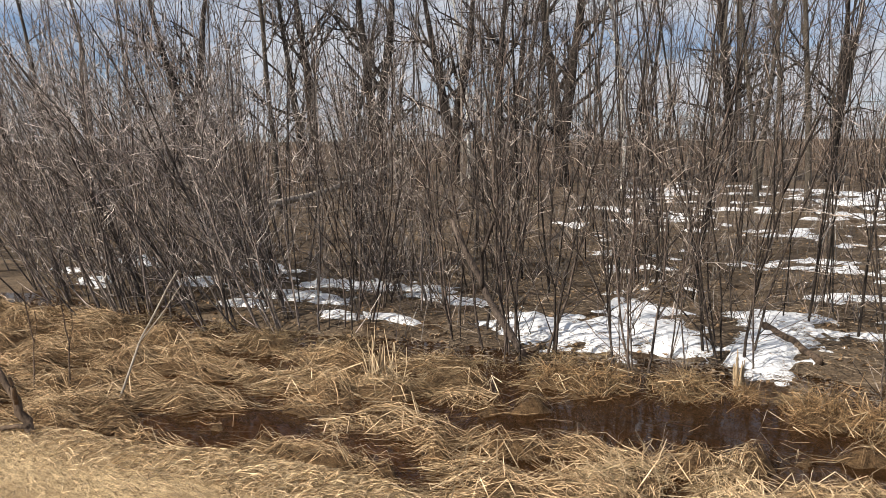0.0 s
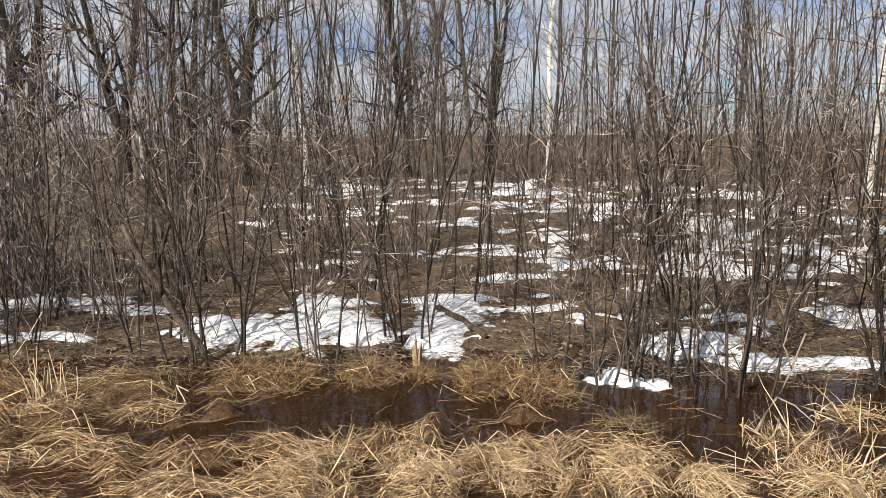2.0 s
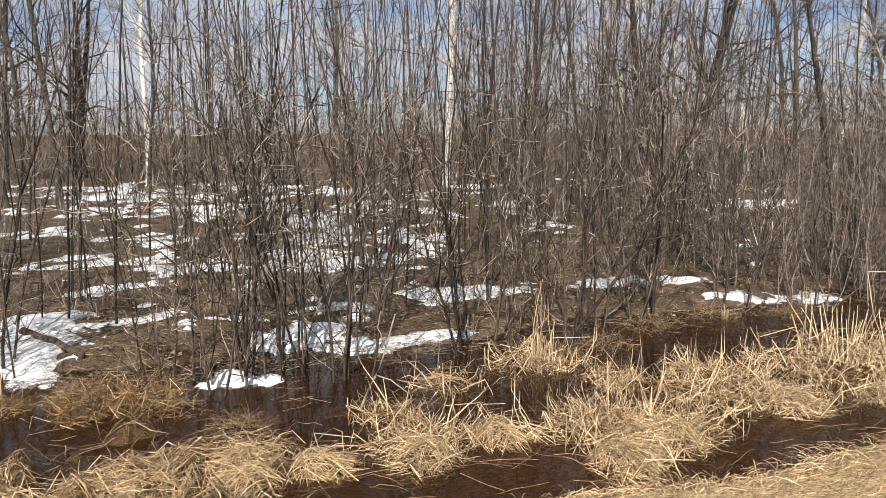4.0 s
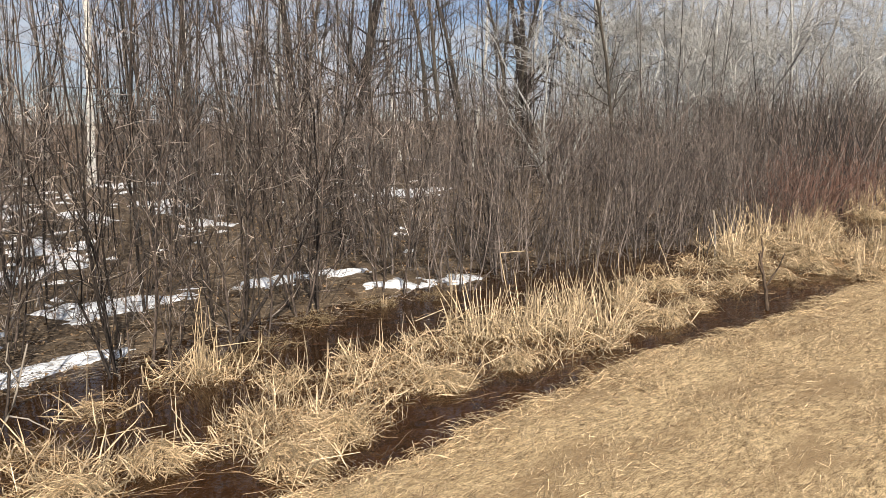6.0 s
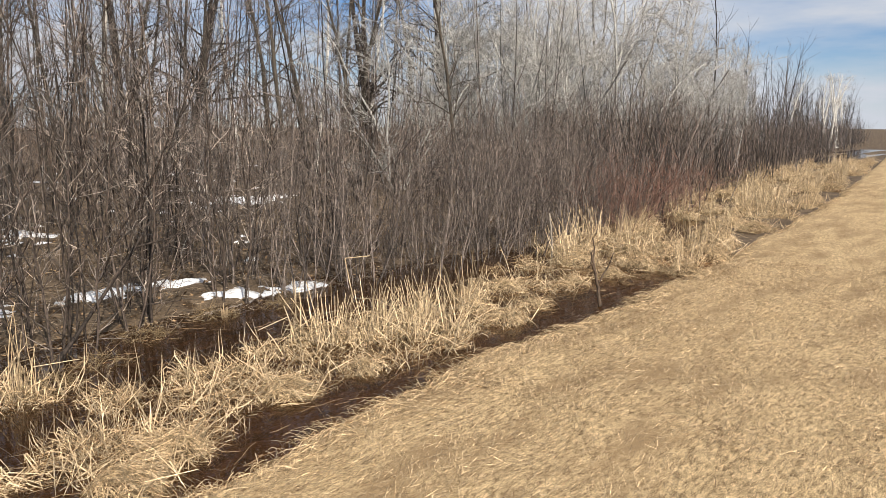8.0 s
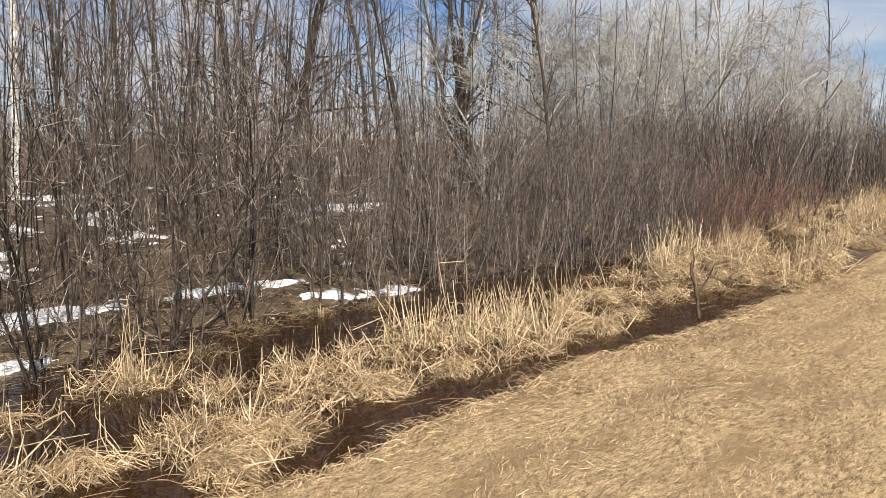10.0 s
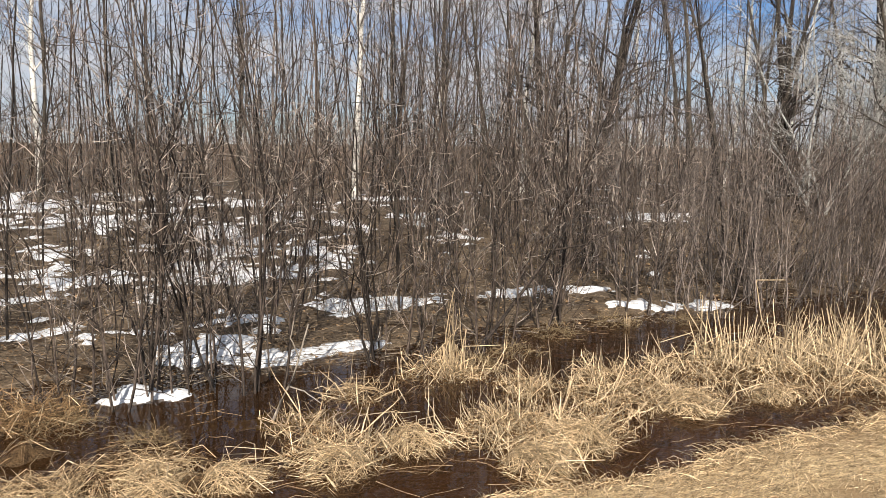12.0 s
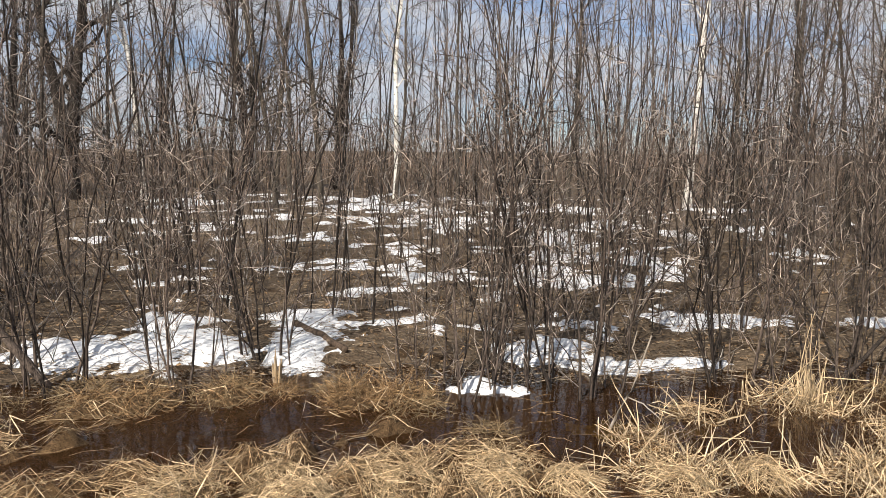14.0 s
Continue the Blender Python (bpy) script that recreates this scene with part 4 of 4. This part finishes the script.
for x, y in [(-1.5, 3.66), (-1.2, 3.74), (-1.74, 3.43), (-0.63, 3.78), (-0.36, 3.7), (-0.05, 4.0), (0.32, 3.8), (-0.9, 3.5),
             (0.92, 3.86), (1.45, 4.02), (2.06, 3.55), (2.39, 3.62), (3.34, 3.9), (4.08, 3.85), (6.6, 4.2),
             (7.9, 4.4), (8.6, 4.3), (7.1, 4.7), (9.4, 4.5), (10.2, 4.8), (10.9, 4.6), (6.2, 4.5), (5.9, 4.05)]:
    again(tussocks, x + RNG.normal() * 0.05, y + RNG.normal() * 0.05, RNG.uniform(0.8, 1.15), 5)
for x, y in [(-1.8, 5.15), (-1.5, 5.25), (-2.3, 5.0), (-0.55, 5.2), (-0.9, 4.95), (-2.75, 4.85)]:
    again(bank_tufts, x + RNG.normal() * 0.05, y + RNG.normal() * 0.05, RNG.uniform(0.7, 1.05), 5)
for x, y in [(2.3, 5.15), (2.05, 5.2), (4.9, 4.0), (5.9, 3.95), (0.98, 4.5), (0.92, 4.05), (1.34, 4.98), (1.99, 4.19), (1.9, 4.0), (2.06, 3.68), (2.57, 4.8), (2.82, 4.4), (3.42, 4.3), (3.64, 4.1),
             (3.0, 4.17), (2.56, 3.85), (3.17, 4.71), (3.91, 4.81), (2.53, 4.6), (4.3, 4.05), (3.5, 4.6), (4.1, 4.45), (5.45, 4.1), (6.13, 4.3), (7.58, 4.4), (7.3, 5.0),
             (8.5, 5.3), (9.5, 4.6), (6.6, 4.9), (2.3, 3.95)]:
    again(cattails, x + RNG.normal() * 0.05, y + RNG.normal() * 0.05, RNG.uniform(0.85, 1.2), 5)
for x, y in [(-3.7, 3.9), (-3.4, 3.2), (-4.1, 3.6), (-1.5, 3.1), (-4.9, 3.7), (-5.6, 3.8), (-6.8, 3.7), (-5.0, 2.7), (-6.4, 3.0),
             (-8.0, 3.5), (-2.0, 2.95)]:
    ob = again(mats, x + RNG.normal() * 0.06, y + RNG.normal() * 0.06, RNG.uniform(0.7, 1.1), 6, RNG.normal() * 30)
    ob.scale = (ob.scale[0] * RNG.uniform(1.0, 1.5), ob.scale[1] * RNG.uniform(0.8, 1.1), ob.scale[2] * RNG.uniform(0.7, 1.1))
for x, y in [(-3.3, 4.7), (-2.9, 5.0), (-1.9, 5.05), (-3.9, 4.5), (-4.5, 4.5), (-5.0, 4.2),
             (2.9, 5.6), (3.5, 6.0), (4.2, 6.2), (-2.6, 5.3), (-1.1, 5.2), (5.0, 6.1), (-0.6, 5.2), (-0.02, 4.5), (-5.8, 4.2), (-6.6, 4.0)]:
    again(greys, x + RNG.normal() * 0.06, y + RNG.normal() * 0.06, RNG.uniform(0.8, 1.25), 4)


def reed_clump(count=38, tall=(0.22, 0.6), radius=0.14, lean=0.24):
    """Upright dead reeds, some of them snapped over."""
    root = tagged(new("reed_clump"), "upright clump of pale dry reeds", "reeds", "reeds along the ditch")
    ang, r = RNG.uniform(0, 6.28, count), radius * np.sqrt(RNG.uniform(0, 1, count))
    start = np.stack([r * np.cos(ang), r * np.sin(ang), np.full(count, -0.05)], -1)
    P = grow(start, RNG.normal(size=(count, 3)) * [lean, lean, 0] + [0, 0, 1], RNG.uniform(*tall, count), 7, 0.06, 0.0)
    snap = RNG.random(count) < 0.45
    k = 4
    bent = RNG.normal(size=(count, 3)) * [1, 1, 0.3] - [0, 0, 0.5]
    for j in range(k, 7):
        P[snap, j] = P[snap, j - 1] + unit(bent[snap]) * 0.1
    P[..., 2] = np.maximum(P[..., 2], -0.05)
    part("stalk", mesh_of("stalk", *tubes(P, taper(np.full(count, 0.0055), np.full(count, 0.0025), 7)), REED), root, "upright pale stalks", "stuff")
    part("foliage", tussock_mesh(90, (0.15, 0.4), 0.9, (0, 0), STRAW, 0.006, radius * 1.3, 0.08), root, "", "stuff")
    return root


tall_reeds = stand(reed_clump(34, (0.18, 0.8), 0.1, 0.09), 2.2, 5.3)
tagged(tall_reeds, "tall narrow sheaf of upright pale reeds in water")
reeds = kinds_of(3, [(4.45, 4.7), (4.75, 4.5), (5.25, 4.45)], reed_clump)
for x, y in [(4.35, 4.9), (4.6, 4.75), (4.95, 4.65), (5.0, 4.25), (5.35, 4.15), (5.5, 4.6), (5.75, 4.9), (5.2, 4.9), (-3.62, 3.95), (6.4, 4.8)]:
    again(reeds, x, y, RNG.uniform(0.85, 1.15), 4)
for k in range(175):
    x = 9.0 + 34 * RNG.uniform(0, 1) ** 1.4
    lo, hi = float(edge(x)) + 0.55, float(wood(x)) - 0.2
    again((reeds, cattails, tussocks)[k % 3], x, RNG.uniform(lo - 0.42, max(hi, lo + 0.3)), RNG.uniform(1.0, 1.4), 4)

# the matted sedge that fills the ditch, with water standing in its gaps
xs, vs = np.arange(-12, 10.4, 0.05), np.linspace(0, 1, 66)
X, V = np.meshgrid(xs, vs)
Y = edge(X) - 0.1 + V * (wood(X) + 0.2 - edge(X))
H = sedge(X, Y)
nx = len(xs)
i = (np.arange(len(vs) - 1)[:, None] * nx + np.arange(nx - 1)[None, :]).ravel()
Q = np.stack([i, i + 1, i + nx + 1, i + nx], -1)
Q = Q[(H.ravel()[Q] > -0.09).any(1)]
used, Q = np.unique(Q, return_inverse=True)
tagged(new("sedge_bed", mesh_of("sedge_bed", np.stack([X, Y, np.maximum(H - 0.012, -0.12)], -1).reshape(-1, 3)[used], Q.reshape(-1, 4), THATCH, True)),
       "matted bed of dead brown sedge half under water", "grass", kind="stuff")


def sedge_blades(n, material, lift, long, wide, seed, far=0):
    x = RNG.uniform(-9.5, 9.5, n)
    x = np.where((np.abs(x) > 6) & (RNG.random(n) < np.where(x > 0, 0.5, 0.35)), RNG.uniform(-4.0, 7.0, n), x)
    y = edge(x) + RNG.uniform(0, 1, n) * (wood(x) - edge(x))
    keep = (sedge(x, y) > -0.012) & (waves(x, y, seed, 3, 0.9) + RNG.normal(size=n) * 0.5 > -0.35)
    beyond = y > np.interp(x, CHANNEL_X, CHANNEL_Y) + 0.15
    keep &= (beyond & (x > -3.6)) if far else ~(beyond & (x > -3.6) & (RNG.random(n) < 0.75))
    x, y = x[keep], y[keep]
    n = len(x)
    turn = 0.55 * waves(x, y, 31, 3, 1.1) * 2 + RNG.normal(size=n) * (0.26 + 0.2 * smooth(-1.5, 0.5, x)) - 0.9 * smooth(-0.5, 2.0, x)
    way = np.stack([COMB[0] * np.cos(turn) - COMB[1] * np.sin(turn), COMB[0] * np.sin(turn) + COMB[1] * np.cos(turn)], -1)
    size = RNG.uniform(*long, n)
    tip = np.stack([x, y], -1) + way * size[:, None]
    dry = (sedge(tip[:, 0], tip[:, 1]) > -0.05) | (RNG.random(n) < 0.1)
    x, y, way, size = x[dry], y[dry], way[dry], size[dry]
    n = len(x)
    P = np.zeros((n, 4, 3))
    arch = RNG.uniform(0.0, lift, n)
    for k, (t, a) in enumerate([(0, 0.15), (0.33, 0.8), (0.67, 1.0), (1.0, 0.4)]):
        p = np.stack([x, y], -1) + way * (t * size)[:, None] + RNG.normal(size=(n, 2)) * 0.009 * k
        P[:, k, :2] = p
        P[:, k, 2] = np.maximum(sedge(p[:, 0], p[:, 1]), -0.015) + 0.006 + a * arch
    return mesh_of("sedge_blades", *strips(P, RNG.uniform(0.6, 1.4, n) * wide), material)


tagged(new("sedge_litter", sedge_blades(80000, STRAW_MID, 0.075, (0.10, 0.36), 0.0028, 51)),
       "dry golden sedge combed flat over the ditch", "grass", kind="stuff")
tagged(new("sedge_litter", sedge_blades(52000, STRAW_OLD, 0.05, (0.10, 0.34), 0.003, 52)),
       "older brown sedge combed flat over the ditch", "grass", kind="stuff")
tagged(new("sedge_litter", sedge_blades(30000, STRAW_GREY, 0.08, (0.06, 0.2), 0.003, 54, 1)),
       "grey-green old sedge along the far bank", "grass", kind="stuff")
tagged(new("sedge_litter", sedge_blades(3200, REED, 0.11, (0.10, 0.28), 0.0048, 53)),
       "broken pale reeds lying over the sedge", "grass", kind="stuff")

# blades of flattened grass on the path
def flat_blades(n, material, shade, far, low):
    x = np.where(RNG.random(n) < 0.72, -6 + 16 * RNG.uniform(0, 1, n), 4 + far * RNG.uniform(0, 1, n) ** 1.5)
    u = 0.02 + 6.5 * RNG.uniform(0, 1, n) ** 1.6
    y = edge(x) - u
    keep = waves(x, y * 1.8, shade, 4, 1.3) + RNG.normal(size=n) * 0.35 > low
    x, y, u = x[keep], y[keep], u[keep]
    n = len(x)
    z = path_height(x, y) - 0.15 * (1 - smooth(0.02, 0.34, u))
    heading = np.radians(8 + 30 * RNG.normal(size=n) + 50 * waves(x, y, 77, 3, 1.2)) + np.pi * RNG.integers(0, 2, n)
    size = RNG.uniform(0.025, 0.075, n)
    P = np.zeros((n, 2, 3))
    way = np.stack([np.cos(heading), np.sin(heading)], -1)
    for k, (s, h) in enumerate([(-0.5, 0.003), (0.5, 0.016)]):
        P[:, k, :2] = np.stack([x, y], -1) + way * (s * size)[:, None]
        P[:, k, 2] = z + 0.002 + h * RNG.uniform(0.2, 2.0, n)
    side = np.stack([-np.sin(heading), np.cos(heading), RNG.normal(size=n) * 0.5], -1)[:, None]
    ob = new("flattened_grass", mesh_of("flattened_grass", *strips(P, RNG.uniform(0.0013, 0.0028, n), side), material))
    return tagged(ob, "flattened dry yellow grass blades matted over the path", "grass", kind="stuff")


flat_blades(230000, STRAW, 77, 22, -0.4)
tagged(flat_blades(75000, STRAW_DARK, 78, 20, 0.0), "older brown grass blades matted over the path")

# longer grass that hangs from the path's edge into the ditch
n = 16000
x = np.where(RNG.random(n) < 0.75, RNG.uniform(-5.5, 9, n), RNG.uniform(9, 26, n))
x[:5000] = RNG.normal(-2.4, 0.8, 5000)
u = RNG.uniform(-0.06, 0.34, n)
u[:5000] = RNG.uniform(-0.02, 0.6, 5000)
size = RNG.uniform(0.06, 0.2, n)
heading = np.radians(70 + 45 * RNG.normal(size=n) + 60 * waves(x, 0 * x, 95, 3, 0.7))
way = np.stack([np.cos(heading), np.sin(heading)], -1)
P = np.zeros((n, 4, 3))
lift = RNG.uniform(0.005, 0.05, n)
for k in range(4):
    q = np.stack([x, edge(x) - u], -1) + way * (size * k / 3)[:, None]
    v = edge(q[:, 0]) - q[:, 1]
    P[:, k, :2] = q
    P[:, k, 2] = np.maximum(path_height(q[:, 0], q[:, 1]) - 0.19 * (1 - smooth(-0.06, 0.28, v)), -0.01) + lift * (0.2, 0.9, 1.0, 0.3)[k]
tagged(new("edge_grass", mesh_of("edge_grass", *strips(P, RNG.uniform(0.0022, 0.0045, n)), STRAW)),
       "dry grass drooping over the edge of the path", "grass", kind="stuff")

# loose stalks floating and lying in the ditch
n = 700
x = RNG.uniform(-8, 11, n)
s = RNG.uniform(0, 1, n) ** 1.6
y = edge(x) + 0.05 + s * (wood(x) - edge(x) - 0.1)
z = np.maximum(land(x, y), 0.004) + RNG.uniform(0, 0.04, n)
heading = np.where(x < 0, 0.5, 0.1) + RNG.normal(size=n) * 0.6
size = RNG.uniform(0.08, 0.32, n)
P = np.zeros((n, 4, 3))
for k in range(4):
    P[:, k, 0] = x + np.cos(heading) * size * (k / 3 - 0.5)
    P[:, k, 1] = y + np.sin(heading) * size * (k / 3 - 0.5)
    P[:, k, 2] = z + RNG.uniform(0, 0.02, n)
tagged(new("loose_stalks", mesh_of("loose_stalks", *tubes(P, np.full((n, 4), 0.0016)), STRAW_OLD)),
       "loose broken brown stalks lying in the ditch", "grass", kind="stuff")

# leaf litter
n = 16000
a, d = np.radians(RNG.uniform(-65, 60, n)), 5.2 + 10 * RNG.uniform(0, 1, n) ** 1.3
x, y = d * np.sin(a), d * np.cos(a)
ok = y > wood(x)
x, y = x[ok], y[ok]
n = len(x)
z = np.maximum(land(x, y), 0.0) + 0.008
t, s = RNG.uniform(0, 6.28, n), RNG.uniform(0.01, 0.028, n)
c = np.stack([x, y, z], -1)
e1 = np.stack([np.cos(t), np.sin(t), RNG.normal(size=n) * 0.35], -1) * s[:, None]
e2 = np.stack([-np.sin(t), np.cos(t), RNG.normal(size=n) * 0.35], -1) * s[:, None] * 0.7
V = np.stack([c - e1, c - e2 + [0, 0, 0.006], c + e1, c + e2 + [0, 0, 0.006]], 1).reshape(-1, 3)
tagged(new("leaf_litter", mesh_of("leaf_litter", V, np.arange(4 * n).reshape(-1, 4), LEAF_MAT)),
       "dead brown leaves scattered over the woodland floor", "leaves", kind="stuff")

# ---- dead wood ----


def limb_thing(name, label, category, pts, r0, r1, material, sides=8, forks=()):
    """A stick, snag or log along the given points, with forks as parts."""
    def line(points, a, b):
        p = np.array(points, float)
        u = np.linspace(0, len(p) - 1, 9)
        k = np.minimum(u.astype(int), len(p) - 2)
        f = (u - k)[:, None]
        q = p[k] * (1 - f) + p[k + 1] * f
        q[1:-1] += RNG.normal(size=(7, 3)) * a * 0.22
        r = np.linspace(a, b, 9) * RNG.uniform(0.9, 1.1, 9)
        q = np.concatenate([q[:1], q, q[-1:]])
        r = np.concatenate([[a * 0.1], r, [b * 0.1]])
        q[0] -= (q[2] - q[1]) * 0.01
        q[-1] += (q[-2] - q[-3]) * 0.02
        return mesh_of(name, *tubes(q[None], r[None], sides), material, True)
    ob = tagged(new(name, line(pts, r0, r1)), label, category)
    for fork in forks:
        part("fork", line(fork, r0 * 0.5, r1 * 0.6), ob)
    return ob


limb_thing("snag", "dark rotten snag standing at the edge of the path", "snag",
           [(7.08, 3.63, 0.0), (7.05, 3.66, 0.25), (6.98, 3.7, 0.56)], 0.021, 0.009, ROTTEN,
           forks=[[(7.06, 3.65, 0.24), (7.16, 3.6, 0.4), (7.2, 3.56, 0.55)], [(7.03, 3.67, 0.34), (6.92, 3.66, 0.46), (6.9, 3.64, 0.6)],
                  [(7.0, 3.69, 0.46), (7.05, 3.7, 0.58), (7.04, 3.72, 0.7)]])
limb_thing("snag", "short dark broken snag leaning at the edge of the path", "snag",
           [(-4.3, 1.88, 0.05), (-4.42, 1.86, 0.25), (-4.6, 1.82, 0.5)], 0.035, 0.014, ROTTEN,
           forks=[[(-4.36, 1.87, 0.18), (-4.5, 1.8, 0.17), (-4.62, 1.72, 0.13)], [(-4.45, 1.85, 0.3), (-4.36, 1.8, 0.42), (-4.34, 1.78, 0.5)]])
limb_thing("log", "fallen dark log lying across the snow", "log",
           [(-1.85, 7.0, 0.10), (-1.5, 6.55, 0.10), (-1.22, 6.15, 0.08)], 0.034, 0.026, ROTTEN, 10)
limb_thing("dead_branch", "dark dead stem leaning over the ditch bank", "branch",
           [(-3.15, 5.15, 0.0), (-3.45, 5.05, 0.45), (-3.75, 4.95, 1.1)], 0.035, 0.022, BARK_SHRUB,
           forks=[[(-3.5, 5.03, 0.55), (-3.45, 4.95, 0.85), (-3.3, 4.9, 1.15)]])
limb_thing("white_branch", "bleached bare branch rising from the water", "branch",
           [(0.7, 4.68, -0.03), (0.84, 4.66, 0.28), (0.94, 4.64, 0.62)], 0.010, 0.005, DEAD_WOOD,
           forks=[[(0.82, 4.66, 0.22), (0.9, 4.6, 0.2), (1.0, 4.56, 0.12)], [(0.88, 4.65, 0.4), (0.82, 4.6, 0.55), (0.84, 4.58, 0.66)]])
limb_thing("bleached_branch", "bleached thin stem standing in the reeds", "branch",
           [(9.3, 5.6, -0.05), (9.32, 5.62, 0.25), (9.22, 5.6, 0.62)], 0.018, 0.011, DEAD_WOOD)
limb_thing("leaning_pole", "bare dead branch leaning up out of the sedge", "branch",
           [(2.55, 5.7, 0.0), (2.95, 5.85, 0.35), (3.75, 6.1, 1.15)], 0.02, 0.008, BARK_SHRUB,
           forks=[[(2.95, 5.85, 0.35), (3.2, 5.75, 0.75), (3.3, 5.7, 1.1)], [(3.4, 6.0, 0.8), (3.7, 5.95, 0.85), (3.95, 5.9, 0.95)]])
limb_thing("fallen_trunk", "pale fallen trunk propped up in the wood", "log",
           [(-9.2, 7.4, 0.75), (-9.8, 9.2, 0.85), (-10.6, 11.8, 1.15), (-11.2, 13.6, 1.5)], 0.055, 0.04, DEAD_WOOD, 10)
limb_thing("dead_branch", "bleached dead stem leaning out of the sedge", "branch",
           [(-4.8, 2.62, 0.0), (-4.85, 2.85, 0.4), (-4.75, 3.1, 0.85)], 0.009, 0.005, DEAD_WOOD,
           forks=[[(-4.85, 2.82, 0.36), (-4.7, 2.95, 0.6), (-4.55, 3.0, 0.8)]])
for x, y in ((-5.5, 2.4), (-5.28, 2.54)):
    limb_thing("dead_branch", "thin dark dead stem standing in the sedge", "branch",
               [(x, y, -0.02), (x - 0.06, y + 0.05, 0.35), (x - 0.1, y + 0.02, 0.75)], 0.007, 0.004, ROTTEN,
               forks=[[(x - 0.05, y + 0.04, 0.3), (x + 0.06, y + 0.03, 0.5), (x + 0.1, y, 0.62)]])
limb_thing("folded_reed", "single pale reed folded over in a square bend", "reed",
           [(5.72, 5.82, 0.0), (5.66, 5.88, 0.42), (5.68, 5.88, 0.43), (5.9, 5.74, 0.44)], 0.006, 0.005, REED, 5)


def stump(x, y, high, radius, label):
    """A snapped stem: a splintered crown of upright shards."""
    root = tagged(new("stump"), label, "stump", "snapped stumps")
    for k in range(7):
        a = k * 0.9 + RNG.uniform(0, 0.4)
        c = np.array([x + radius * 0.55 * math.cos(a), y + radius * 0.55 * math.sin(a), -0.05])
        top = c + [0.02 * math.cos(a), 0.02 * math.sin(a), high * RNG.uniform(0.6, 1.05)]
        p = np.stack([c, c * 0.6 + top * 0.4, c * 0.25 + top * 0.75, top])
        part("shard", mesh_of("shard", *tubes(p[None], np.array([[radius * 0.4, radius * 0.36, radius * 0.22, 0.002]]), 6), STUMP_MAT, True), root)
    return root


stump(-3.75, 4.05, 0.34, 0.045, "pale splintered stump standing in dry grass")
stump(-1.62, 5.5, 0.30, 0.032, "pale splintered stump beside the alder")
stump(4.35, 6.15, 0.2, 0.025, "pale splintered stump at the edge of the wood")

# fallen grass and fine dead twigs over the woodland floor
n = 60000
a, d = np.radians(RNG.uniform(-66, 62, n)), 5.3 + 14 * RNG.uniform(0, 1, n) ** 1.4
x, y = d * np.sin(a), d * np.cos(a)
ok = y > wood(x) - 0.2
x, y = x[ok], y[ok]
n = len(x)
z = np.maximum(land(x, y), 0.0) + RNG.uniform(0.004, 0.04, n)
heading, size = RNG.normal(size=n) * 0.9, RNG.uniform(0.04, 0.18, n)
P = np.zeros((n, 2, 3))
for k in (0, 1):
    P[:, k] = np.stack([x + np.cos(heading) * size * (k - 0.5), y + np.sin(heading) * size * (k - 0.5), z + RNG.uniform(-0.01, 0.03, n)], -1)
side = np.stack([-np.sin(heading), np.cos(heading), RNG.normal(size=n)], -1)[:, None]
tagged(new("fallen_grass", mesh_of("fallen_grass", *strips(P, RNG.uniform(0.002, 0.006, n), unit(side)), LITTER_STRAW)),
       "fallen brown grass and twigs over the woodland floor", "grass", kind="stuff")


def film_patch(name, label, category, x, y, rx, ry, z, material, seed):
    """A thin ragged sheet on or just under the water."""
    X, Y, Q = lattice(np.arange(x - 1.3 * rx, x + 1.3 * rx, 0.03), np.arange(y - 1.3 * ry, y + 1.3 * ry, 0.03))
    f = 1 - np.hypot((X - x) / rx, (Y - y) / ry) + 0.35 * waves(X, Y, seed, 4, 0.5)
    used, Q = np.unique(Q[(f.ravel()[Q] > 0).all(1)], return_inverse=True)
    Z = z + 0.006 * waves(X, Y, seed + 1, 3, 0.3)
    ob = new(name, mesh_of(name, np.stack([X, Y, Z], -1).reshape(-1, 3)[used], Q.reshape(-1, 4), material, True))
    return tagged(ob, label, category)


ALGAE = surface("green_algae", (0.17, 0.15, 0.03), (0.42, 0.37, 0.09), 14, 0.8, (1, 1, 1), 0.5, 5, bump_dist=0.01)
film_patch("algae_mat", "yellow-green algae mat under the brown water", "algae", 0.86, 4.7, 0.55, 0.15, -0.006, ALGAE, 91)
